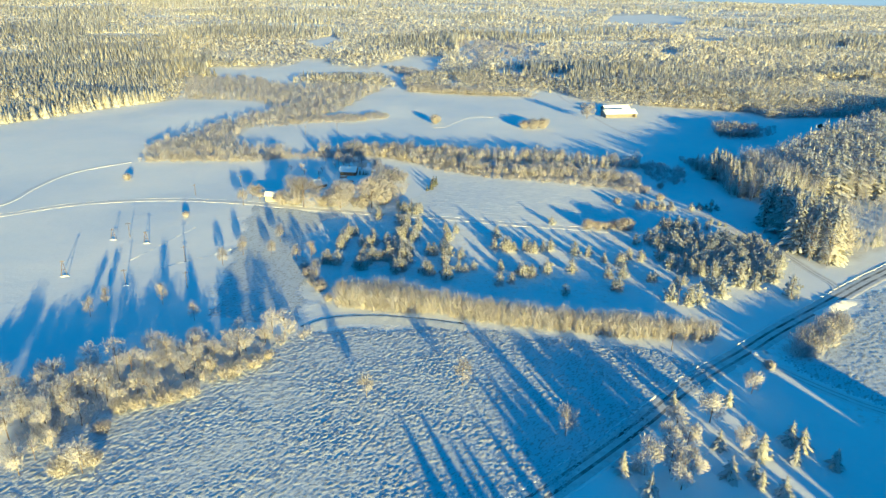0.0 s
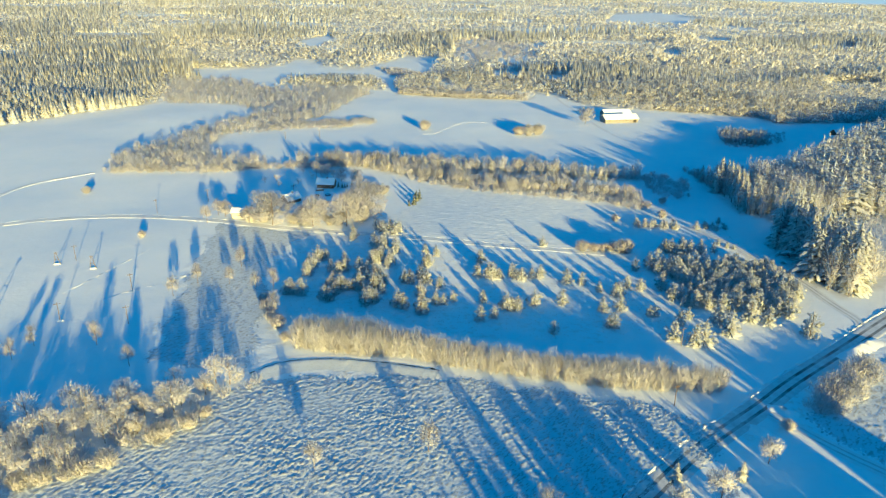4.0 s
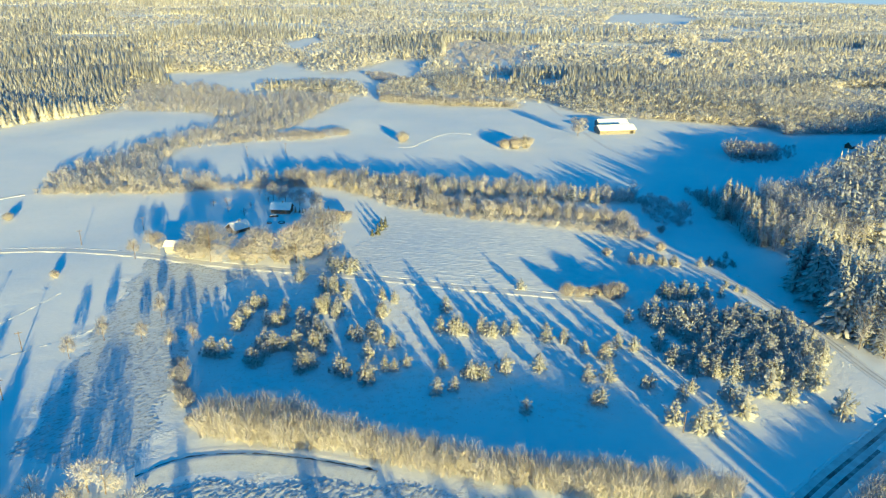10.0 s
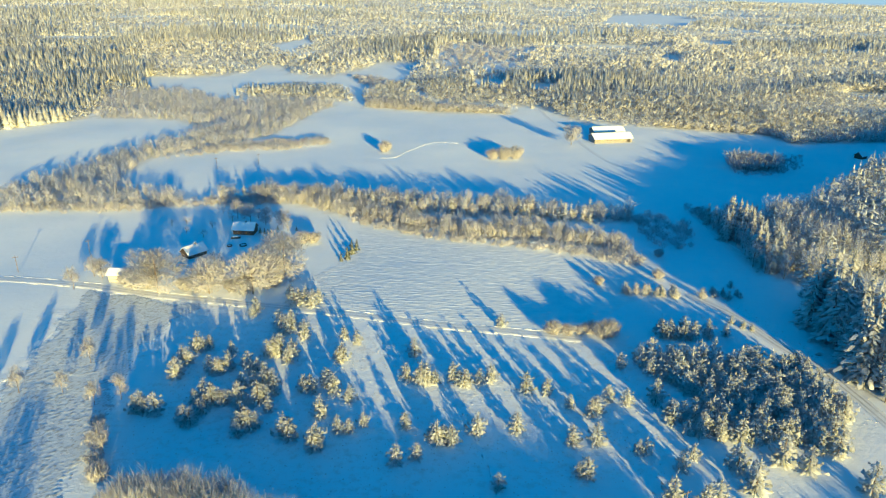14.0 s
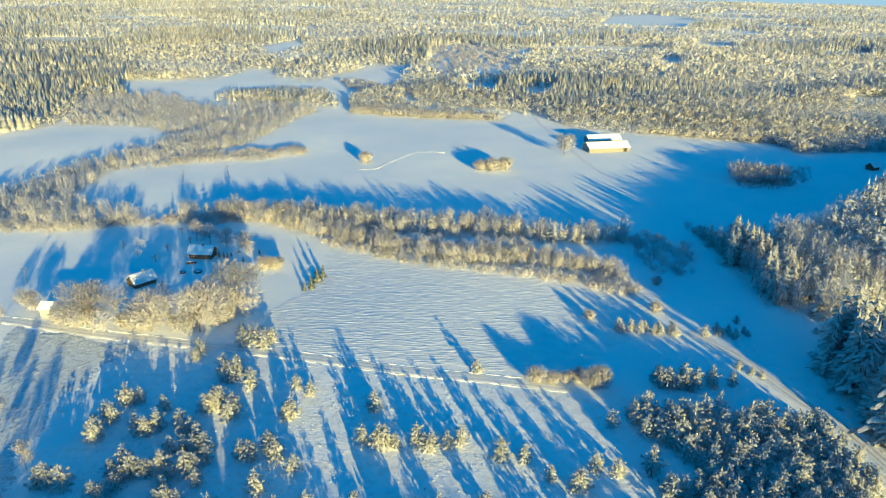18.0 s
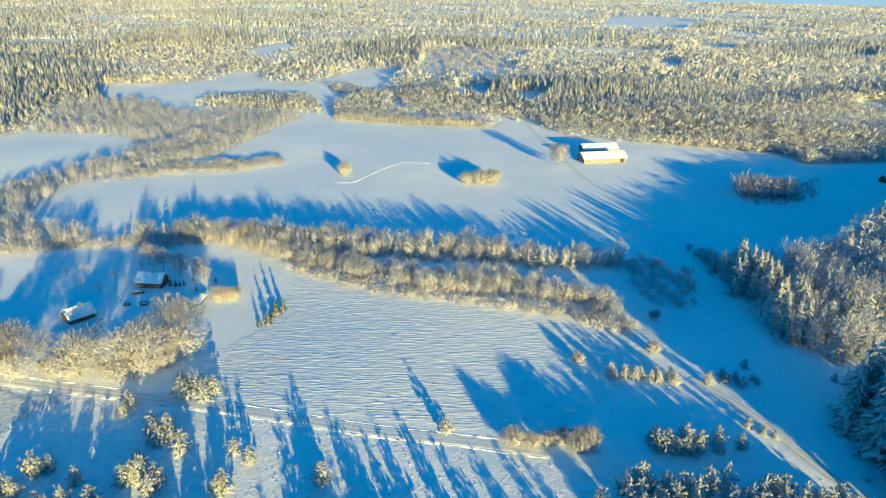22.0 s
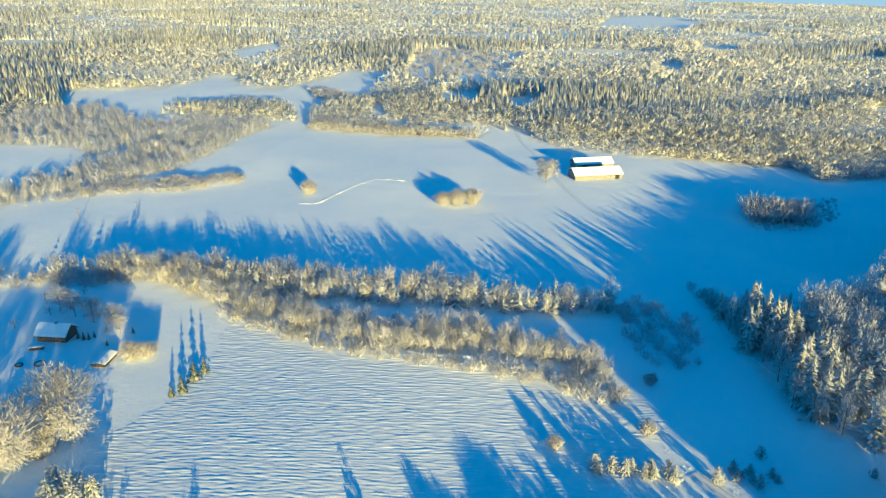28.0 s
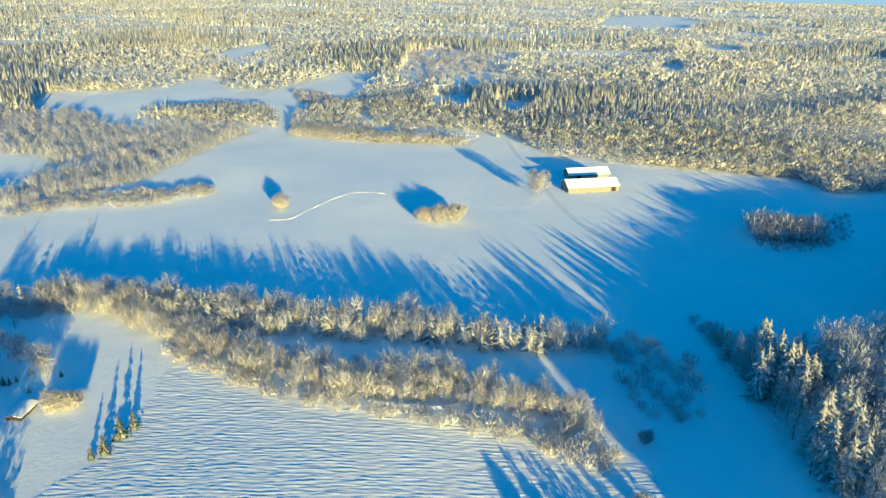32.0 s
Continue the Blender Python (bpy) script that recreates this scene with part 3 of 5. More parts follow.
FLAT = [(-1, -0.1), (-0.9, 0.0)] + [(a / 10, 0.02) for a in range(-8, 9)] + [(0.9, 0.0), (1, -0.1)]


def road(name, line, width, worn, lift, label):
    v, f, a = ribbon(line, width, lift, FLAT)
    ob = new(name, mesh_from(name, v, f, M_ROAD, {"across": a, "worn": [worn] * len(v)}, True))
    return tagged(ob, label, "road", kind="structure")


def snow_bank(line, width, height, label, seed, jitter=0.25):
    v, f, a = ribbon(line, width, -0.05, [(-1, -0.1), (-0.6, height * 0.6), (-0.1, height), (0.4, height * 0.7), (1, -0.1)], 1.5, jitter, seed)
    return tagged(new("snow_bank", mesh_from("snow_bank", v, f, M_SNOW, None, True)), label, "snow bank", "snow banks along the roads")


def offset(line, d):
    out = []
    for i, p in enumerate(line):
        a, b = Vector(line[max(i - 1, 0)]), Vector(line[min(i + 1, len(line) - 1)])
        t = (b - a).normalized()
        out.append((p[0] + t.y * d, p[1] - t.x * d))
    return out


road("road_main", ROAD, 7.4, 1.0, 0.10, "snow-packed country road with dark wheel tracks")
road("road_side", SIDE_ROAD, 5.0, 0.35, 0.07, "snow-packed side road leaving the main road")
road("road_forest", FOREST_TRACK, 4.6, 0.45, 0.06, "snowy track along the edge of the spruce wood")
road("road_farm", FARM_TRACK, 4.4, 0.35, 0.06, "narrow ploughed farm track with wheel marks")
road("road_lane", LANE, 3.0, 0.3, 0.05, "snow-covered lane across the field")
snow_bank(offset(ROAD, -4.2), 1.0, 0.2, "low ploughed snow bank beside the road", 3, 0.5)
snow_bank(offset(ROAD[:6], 4.2), 1.1, 0.3, "low ploughed snow bank beside the road", 4)
snow_bank(offset(FARM_TRACK, -2.4), 0.9, 0.11, "low snow bank along the farm track", 5, 0.5)
snow_bank(offset(FARM_TRACK, 2.4), 0.9, 0.11, "low snow bank along the farm track", 6, 0.5)
snow_bank(offset(LANE, 2.0), 1.0, 0.25, "low snow bank along the lane", 8)

v, f, a = ribbon(offset(STREAM, -1.0), 0.5, 0.05, [(-1, 0), (0, 0.01), (1, 0)], 0.9, 0.4, 8)
tagged(new("water", mesh_from("water", v, f, M_WATER)), "narrow dark open stream between snow banks", "stream", kind="structure")
v, f, a = ribbon(offset(STREAM, 2.8), 8.0, -0.04, [(-1, -0.02), (-0.86, 0.28), (-0.7, 0.36), (-0.3, 0.24), (0.2, 0.12), (0.7, 0.04), (1, -0.02)], 0.9, 0.16, 7)
tagged(new("snow_bank", mesh_from("snow_bank", v, f, M_CREST, None, True)), "rough snowy bank along the open stream", "snow bank", "snow banks along the stream")
v, f, a = ribbon(offset(STREAM, -3.0), 3.0, 0.03, [(-1, -0.05), (-0.7, 0.0), (0, 0.01), (0.7, 0.0), (1, -0.05)], 1.5, 0.1, 9)
tagged(new("ice", mesh_from("ice", v, f, M_SNOW, None, True)), "snow-covered ice of the stream", "ice", kind="structure")


# ---- plants: templates as arrays of small leaves, twigs and boughs ----
def tube(points, radii, sides=5):
    """A tapered tube through points, as triangles."""
    verts, faces = [], []
    for p, r in zip(points, radii):
        for s in range(sides):
            a = 2 * math.pi * s / sides
            verts.append((p[0] + r * math.cos(a), p[1] + r * math.sin(a), p[2]))
    for i in range(len(points) - 1):
        for s in range(sides):
            a, b = i * sides + s, i * sides + (s + 1) % sides
            faces += [(a, b, b + sides), (a, b + sides, a + sides)]
    return np.array(verts), np.array(faces)


def merge(*pieces):
    verts, faces, n = [], [], 0
    for v, f in pieces:
        verts.append(v)
        faces.append(np.asarray(f) + n)
        n += len(v)
    return np.concatenate(verts), np.concatenate(faces)


def conifer(h, r, whorls, per, seed, low=0.06, fat=0.5, droop=0.35, power=0.9):
    """Boughs in whorls, each a folded kite with a side spray, on a cone with an uneven outline."""
    g = np.random.default_rng(seed)
    V, F = [], []
    lean = g.normal(0, 0.02, 2)
    for w in range(whorls):
        s = (w + g.uniform(-0.3, 0.3)) / whorls
        z = h * (low + (0.98 - low) * max(s, 0))
        rad = r * (1 - max(s, 0)) ** power * g.uniform(0.8, 1.15) + 0.06 * r
        m = max(3, int(per * (1 - 0.55 * s)))
        off = g.uniform(0, 6.3)
        for b in range(m):
            a = off + 2 * math.pi * b / m + g.normal(0, 0.22)
            l = rad * g.uniform(0.65, 1.2)
            c, q = math.cos(a), math.sin(a)
            wd = fat * l * g.uniform(0.6, 1.1)
            d = droop * l * g.uniform(0.4, 1.4)
            up = 0.10 * l
            ox, oy = lean * z
            n = len(V)
            V += [(ox, oy, z + up), (ox + c * l * 0.6 - q * wd, oy + q * l * 0.6 + c * wd, z - d * 0.6 - up), (ox + c * l, oy + q * l, z - d), (ox + c * l * 0.6 + q * wd, oy + q * l * 0.6 - c * wd, z - d * 0.6 - up), (ox + c * l * 0.62, oy + q * l * 0.62, z - d * 0.35 + up)]
            F += [(n, n + 1, n + 4), (n + 4, n + 1, n + 2), (n, n + 4, n + 3), (n + 4, n + 2, n + 3)]
    n = len(V)
    k = h * 0.022
    V += [(-k, 0, h * 0.9), (k * 0.5, k * 0.8, h * 0.9), (k * 0.5, -k * 0.8, h * 0.9), (0, 0, h * 1.03)]
    F += [(n, n + 1, n + 3), (n + 1, n + 2, n + 3), (n + 2, n, n + 3)]
    return np.array(V), np.array(F)


def padded_conifer(h, r, whorls, per, seed, pads=2, droop=0.25, power=0.75, pad=0.3, low=0.06, rise=0.0):
    """A conifer whose boughs carry pads of snow over needles, with gaps between them; with rise the boughs end in fingers that point up."""
    g = np.random.default_rng(seed)
    V, F = [], []
    lean = g.normal(0, 0.02, 2)
    for w in range(whorls):
        s = max((w + g.uniform(-0.35, 0.35)) / whorls, 0)
        z = h * (low + (0.95 - low) * s)
        rad = r * (1 - s) ** power * g.uniform(0.82, 1.15) + 0.07 * r
        m = max(3, int(round(per * (1 - 0.6 * s))))
        off = g.uniform(0, 6.3)
        for b in range(m):
            a = off + 2 * math.pi * b / m + g.normal(0, 0.25)
            l = rad * g.uniform(0.6, 1.2)
            c, q = math.cos(a), math.sin(a)
            for j in range(pads):
                u = (j + 0.75) / pads + g.normal(0, 0.08)
                sz = pad * (0.45 * r + 0.55 * l) * g.uniform(0.6, 1.35)
                x, y = lean[0] * z + c * l * u + g.normal(0, 0.12) * l, lean[1] * z + q * l * u + g.normal(0, 0.12) * l
                zz = z - droop * l * u * u + g.normal(0, 0.012) * h
                n = len(V)
                V.append((x + 0.5 * rise * sz * c, y + 0.5 * rise * sz * q, zz + sz * (0.55 + rise * g.uniform(0.6, 1.3))))
                t = g.uniform(0, 6.3)
                for k in range(5):
                    e = t + 2 * math.pi * k / 5
                    f, d = sz * g.uniform(0.8, 1.3), sz * g.uniform(0.5, 0.9)
                    along_it, across_it = 1.35 * f * math.cos(e), 0.75 * d * math.sin(e)
                    V.append((x + c * along_it - q * across_it, y + q * along_it + c * across_it, zz - sz * g.uniform(0.0, 0.35) - (0.25 + droop) * 0.5 * along_it))
                V.append((x, y, zz - sz * 0.6))
                for k in range(5):
                    F += [(n, n + 1 + k, n + 1 + (k + 1) % 5), (n + 6, n + 1 + (k + 1) % 5, n + 1 + k)]
    n = len(V)
    k = h * 0.02
    V += [(-k, 0, h * 0.88), (k * 0.5, k * 0.8, h * 0.88), (k * 0.5, -k * 0.8, h * 0.88), (0, 0, h * 1.02)]
    F += [(n, n + 1, n + 3), (n + 1, n + 2, n + 3), (n + 2, n, n + 3)]
    return np.array(V), np.array(F)


def twigs(centres, outward, length, width, g, spread=0.6):
    """Thin long triangles that stand out from their centres."""
    n = len(centres)
    d = outward + g.normal(0, spread, (n, 3))
    d /= np.linalg.norm(d, axis=1, keepdims=True) + 1e-6
    side = np.cross(d, g.normal(0, 1, (n, 3)))
    side /= np.linalg.norm(side, axis=1, keepdims=True) + 1e-6
    l = length * g.uniform(0.6, 1.4, (n, 1))
    w = width * g.uniform(0.6, 1.4, (n, 1))
    V = np.stack([centres - d * l * 0.45 - side * w * 0.5, centres - d * l * 0.3 + side * w * 0.5, centres + d * l * 0.55], 1).reshape(-1, 3)
    return V, np.arange(3 * n).reshape(-1, 3)


def round_crown(h, r, n, length, width, seed, base=0.22, lumps=7, shell=0.45, rise=0.35):
    """The rimed crown of a leafless tree: lumps of fine twigs with gaps."""
    g = np.random.default_rng(seed)
    zc = h * (base + (1 - base) / 2)
    rz = h * (1 - base) / 2
    lump = g.normal(0, 1, (lumps, 3))
    lump /= np.linalg.norm(lump, axis=1, keepdims=True)
    lump *= g.uniform(0.45, 0.75, (lumps, 1))
    lump[:, 2] = np.clip(lump[:, 2], -0.55, 0.8)
    k = g.integers(0, lumps, n)
    q = g.normal(0, 1, (n, 3))
    q /= np.linalg.norm(q, axis=1, keepdims=True)
    q *= (shell + (1 - shell) * g.uniform(0, 1, (n, 1))) * 0.46
    p = (lump[k] + q) * (1, 1, 1)
    out = p * 0.8 + q
    out[:, 2] += rise
    c = p * (r, r, rz) + (0, 0, zc)
    return twigs(c, out, length, width, g, 0.45)


def limbs(h, r, seed, trunk=0.16, count=7):
    """Trunk and tapered limbs of a leafless tree."""
    g = np.random.default_rng(seed)
    pieces = [tube([(0, 0, -0.3), (0.02 * h, 0, h * 0.3), (0, 0.02 * h, h * 0.62), (0, 0, h * 0.9)], [trunk, trunk * 0.75, trunk * 0.45, trunk * 0.12])]
    for i in range(count):
        a = g.uniform(0, 6.3)
        z = h * g.uniform(0.22, 0.6)
        e = r * g.uniform(0.55, 0.85)
        pieces.append(tube([(0, 0, z), (math.cos(a) * e * 0.5, math.sin(a) * e * 0.5, z + h * 0.14), (math.cos(a) * e, math.sin(a) * e, z + h * 0.3)], [trunk * 0.45, trunk * 0.3, trunk * 0.1], 4))
    return merge(*pieces)


def fan(h, r, n, width, seed):
    """A willow bush: stems that fan out from the root, fuzzy with rime."""
    g = np.random.default_rng(seed)
    a, t, u = g.uniform(0, 6.3, n), np.sqrt(g.uniform(0, 1, n)), g.uniform(0.15, 1, n)
    c = np.stack([np.cos(a) * t * r * (0.35 + 0.65 * u), np.sin(a) * t * r * (0.35 + 0.65 * u), h * u * np.sqrt(np.maximum(1 - 0.55 * t * t, 0.1)) * 0.86], 1)
    out = np.stack([np.cos(a) * t * 0.6, np.sin(a) * t * 0.6, np.full(n, 0.9)], 1)
    return twigs(c, out, h * 0.34, width, g, 0.3)


def far_conifer(seed):
    g = np.random.default_rng(seed)
    V, F = [], []
    for z0, z1, r in ((0.05, 0.5, 0.24), (0.32, 0.78, 0.17), (0.6, 1.0, 0.10)):
        n = len(V)
        for i in range(5):
            a = 2 * math.pi * i / 5 + g.uniform(-0.3, 0.3)
            k = r * g.uniform(0.75, 1.3)
            V.append((math.cos(a) * k, math.sin(a) * k, z0 + g.uniform(-0.05, 0.05)))
        V.append((g.normal(0, 0.01), g.normal(0, 0.01), z1))
        F += [(n + i, n + (i + 1) % 5, n + 5) for i in range(5)]
    return np.array(V), np.array(F)


def tiny_conifer(seed):
    g = np.random.default_rng(seed)
    V, F = [], []
    for z0, z1, r in ((0.05, 0.7, 0.2), (0.45, 1.0, 0.12)):
        n = len(V)
        for i in range(4):
            a = 2 * math.pi * i / 4 + g.uniform(-0.4, 0.4)
            V.append((math.cos(a) * r * g.uniform(0.7, 1.3), math.sin(a) * r * g.uniform(0.7, 1.3), z0))
        V.append((0, 0, z1))
        F += [(n + i, n + (i + 1) % 4, n + 4) for i in range(4)]
    return np.array(V), np.array(F)


def far_round(seed, n=13, up=0.9, length=0.62, width=0.2):
    g = np.random.default_rng(seed)
    q = g.normal(0, 1, (n, 3))
    q /= np.linalg.norm(q, axis=1, keepdims=True)
    c = q * (0.25, 0.25, 0.36) + (0, 0, 0.55)
    q[:, 2] += up
    return twigs(c, q, length, width, g, 0.35)


def scatter(templates, pts, sizes, g, widths=None, face=0.45):
    """Joins copies of the templates at the points: one set of arrays with a tint per plant."""
    V, F, T, N, n = [], [], [], [], 0
    pick = g.integers(0, len(templates), len(pts))
    widths = np.ones(len(pts)) if widths is None else widths
    for k, template in enumerate(templates):
        tv, tf, tn = plump(template, face)
        idx = np.nonzero(pick == k)[0]
        if not len(idx):
            continue
        a = g.uniform(0, 6.3, len(idx))
        c, s = np.cos(a), np.sin(a)
        wide = (sizes[idx] * widths[idx])[:, None]
        x = (tv[None, :, 0] * c[:, None] - tv[None, :, 1] * s[:, None]) * wide + pts[idx, 0:1]
        y = (tv[None, :, 0] * s[:, None] + tv[None, :, 1] * c[:, None]) * wide + pts[idx, 1:2]
        z = tv[None, :, 2] * sizes[idx][:, None] + gz(pts[idx, 0], pts[idx, 1])[:, None]
        V.append(np.stack([x, y, z], 2).reshape(-1, 3))
        N.append(np.stack([tn[None, :, 0] * c[:, None] - tn[None, :, 1] * s[:, None], tn[None, :, 0] * s[:, None] + tn[None, :, 1] * c[:, None], np.broadcast_to(tn[None, :, 2], x.shape)], 2).reshape(-1, 3))
        F.append((tf[None] + (np.arange(len(idx)) * len(tv))[:, None, None]).reshape(-1, 3) + n)
        T.append(np.repeat(g.uniform(-0.5, 0.5, len(idx)), len(tv)))
        n += len(idx) * len(tv)
    return np.concatenate(V), np.concatenate(F), np.concatenate(T), np.concatenate(N)


def fill(poly, spacing, g, holes=(), keep=1.0):
    """Jittered points in a polygon, outside the holes."""
    P = np.array(poly, float)
    x0, y0, x1, y1 = P[:, 0].min(), P[:, 1].min(), P[:, 0].max(), P[:, 1].max()
    gx, gy = np.meshgrid(np.arange(x0, x1 + spacing, spacing), np.arange(y0, y1 + spacing, spacing))
    x = gx.ravel() + g.uniform(-0.48, 0.48, gx.size) * spacing
    y = gy.ravel() + g.uniform(-0.48, 0.48, gx.size) * spacing
    ok = inside(poly, x, y) & (g.uniform(0, 1, len(x)) < keep)
    for h in holes:
        ok &= ~inside(h, x, y)
    return np.stack([x[ok], y[ok]], 1)


def wood(name, mat, templates, pts, lo, hi, g, label, category="trees", wide=(0.85, 1.2), shrink=None, face=0.45):
    sizes = g.uniform(lo, hi, len(pts)) * (1.0 if shrink is None else shrink)
    V, F, T, N = scatter(templates, pts, sizes, g, g.uniform(*wide, len(pts)), face)
    return tagged(new(name, mesh_from(name, V, F, mat, {"tint": T}, normals=N)), label, category, kind="stuff")


def plump(t, face=0.45):
    """Adds normals to a plant's arrays: each leans out from the crown's middle, so that a crown of loose twigs is lit as one body, and upwards where snow lies on the boughs (face above 1)."""
    v, f = t
    mid = (v.max(0) + v.min(0)) / 2
    ext = (v.max(0) - v.min(0)) / 2 + 1e-6
    out = (v - mid) / ext * (1, 1, 0.3)
    out[:, 2] += 1.6 if face > 1.0 else 0.95 if face > 0.28 else 0.5
    out /= np.linalg.norm(out, axis=1, keepdims=True) + 1e-6
    fn = np.cross(v[f[:, 1]] - v[f[:, 0]], v[f[:, 2]] - v[f[:, 0]])
    fn /= np.linalg.norm(fn, axis=1, keepdims=True) + 1e-9
    back = (fn * out[f].mean(1)).sum(1) < 0
    f = np.where(back[:, None], f[:, ::-1], f)
    fn = np.where(back[:, None], -fn, fn)
    acc = np.zeros_like(v)
    for k in range(3):
        np.add.at(acc, f[:, k], fn)
    acc /= np.linalg.norm(acc, axis=1, keepdims=True) + 1e-9
    nrm = out + acc * face
    return v, f, nrm / (np.linalg.norm(nrm, axis=1, keepdims=True) + 1e-9)


def unit(t, h):
    return t[0] / h, t[1]


SPRUCES_FINE = [unit(padded_conifer(20, 3.6, 17, 7, 36 + i, 2, 0.45, 0.75, 0.25), 20) for i in range(4)]
SPRUCES_BELT = [unit(padded_conifer(10, 1.9, 7, 5, 56 + i, 2, 0.4, 0.75, 0.4), 10) for i in range(4)]
SPRUCES_RIM = [unit(merge(padded_conifer(20, 3.7, 20, 8, 46 + i, 2, 0.5, 0.65, 0.24), conifer(20, 3.2, 12, 8, 46 + i, fat=0.25, droop=0.6, power=0.7)), 20) for i in range(4)]
BIRCHES = [unit(merge(fan(10, 2.9, 180, 0.155, 40 + i), round_crown(10, 2.6, 130, 1.3, 0.165, 44 + i, 0.06, 8, 0.3, 1.0), tube([(0, 0, -0.2), (0, 0, 4), (0.1, 0, 8)], [0.11, 0.08, 0.03], 4)), 10) for i in range(4)]
BIRCHES_LIGHT = [unit(merge(fan(10, 3.0, 92, 0.21, 47 + i), round_crown(10, 2.8, 68, 1.5, 0.25, 47 + i, 0.06, 7, 0.3, 1.0)), 10) for i in range(4)]
BIRCHES_TALL = [unit(merge(fan(18, 2.2, 50, 0.22, 247 + i), round_crown(18, 3.6, 200, 1.7, 0.29, 247 + i, 0.12, 14, 0.35, 0.7)), 18) for i in range(4)]
WILLOWS = [unit(fan(4, 2.6, 150, 0.155, 50 + i), 4) for i in range(4)]
REEDS = [unit(fan(4, 0.95, 165, 0.046, 60 + i), 4) for i in range(4)]
FAR_CON = [far_conifer(70 + i) for i in range(4)]
FAR_RND = [far_round(80 + i, 30, 1.0, 0.28, 0.09) for i in range(4)]
MID_RND = [far_round(180 + i, 22, 1.0, 0.31, 0.11) for i in range(4)]
TINY_CON = [tiny_conifer(90 + i) for i in range(4)]
TINY_RND = [far_round(95 + i, 9, 0.7, 0.42, 0.18) for i in range(4)]

# spruce wood east of the field, mixed with birch
pts = fill(EAST_WOOD, 4.5, RNG)
front = pts[:, 0] < 330
near, back = pts[front], pts[~front]
edge = (near[:, 0] < 166) & (near[:, 1] < 425) & (near[:, 1] > 266)
rim, near = near[edge], near[~edge]
sel = RNG.uniform(0, 1, len(near)) < 0.30
low = np.clip(np.hypot(near[:, 0] - 150, near[:, 1] - 446) / 45.0, 0.3, 1.0)
low *= np.where(near[:, 0] > 195, 0.92, np.clip(1.0 - (near[:, 1] - 285) / 150.0 * 0.15, 0.85, 1.0))
low *= np.where((near[:, 1] < 335) & (near[:, 0] < 178), 1.25, 1.0)
low_part = inside([(171, 300), (190, 300), (240, 330), (240, 356), (205, 358), (176, 352)], near[:, 0], near[:, 1])
sel &= ~low_part
low *= np.where(low_part, 0.40, 1.0)
low *= np.where(near[:, 0] < 178, 1.0, np.clip(0.42 + along([(158, 265), (195, 290), (300, 368), (430, 462)], near[:, 0], near[:, 1]) / 70.0, 0.42, 1.0))
dark, size = near[sel], low[sel]
deep = dark[:, 0] > 200
wood("spruce_wood", M_SPRUCE, SPRUCES_FINE, dark[~deep], 13, 17.5, RNG, "snow-laden spruce wood at the edge of the field", wide=(1.15, 1.6), shrink=size[~deep], face=1.2)
wood("spruce_wood", M_SPRUCE, SPRUCES_BELT, dark[deep], 20.5, 23, RNG, "deep part of the snow-laden spruce wood", wide=(1.0, 1.4), shrink=size[deep], face=1.2)
birch, size = near[~sel], low[~sel]
deep = birch[:, 0] > 200
wood("birch_wood", M_BIRCH, BIRCHES_TALL, birch[~deep], 12.5, 16.5, RNG, "rimed birches among the spruces", shrink=size[~deep])
wood("birch_wood", M_BIRCH, BIRCHES_TALL, birch[deep], 17, 19.5, RNG, "rimed birches deep in the spruce wood", shrink=size[deep])
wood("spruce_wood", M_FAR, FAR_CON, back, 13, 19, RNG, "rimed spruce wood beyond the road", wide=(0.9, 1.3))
infill = fill([(176, 416), (205, 425), (228, 450), (275, 490), (300, 470), (240, 400), (205, 372), (180, 372)], 3.3, RNG)
corner = fill([(156, 268), (170, 277), (172, 298), (168, 318), (160, 322), (154, 306), (151, 284)], 3.1, RNG)
firs = RNG.uniform(0, 1, len(corner)) < 0.4
wood("spruce_wood", M_SPRUCE, SPRUCES_FINE, corner[firs], 19, 24, RNG, "tall snow-laden spruces at the corner of the wood", wide=(0.9, 1.2), face=1.2)
wood("birch_wood", M_BIRCH, BIRCHES_TALL, corner[~firs], 15, 19, RNG, "dense rimed birches at the corner of the spruce wood")
wood("birch_wood", M_BIRCH, BIRCHES_TALL, infill, 14.5, 16.5, RNG, "dense rimed birches at the back of the spruce wood")
# belt of birch and willow across the middle
bank_spots = []
for poly, s, lo, hi, keep in BELTS:
    pts = fill(poly, s, RNG, keep=keep)
    if poly[0][1] < 300:
        bank_spots += [(float(x), float(y)) for x, y in pts]
        continue
    if hi > 9.2:
        spr = RNG.uniform(0, 1, len(pts)) < (0.5 if hi > 11 else 0.1)
        wood("spruce_belt", M_SPRUCE, SPRUCES_BELT, pts[spr], lo * 0.9, hi - 2, RNG, "rimed spruces in the belt of trees", wide=(1.0, 1.4), face=1.2)
        pts = pts[~spr]
    wood("tree_belt", M_BIRCH, BIRCHES_LIGHT if poly[0][0] < -100 and poly[0][1] > 400 else BIRCHES, pts, lo, hi, RNG, "belt of rimed birch and alder across the snow", wide=(0.8, 1.5), face=0.3)
for poly, s, lo, hi, keep in THICKETS:
    pts = fill(poly, s, RNG, keep=keep)
    wood("willow_thicket", M_SHRUB, WILLOWS, pts, lo, hi, RNG, "thicket of rimed tan willow scrub", "shrubs", (0.8, 1.3))
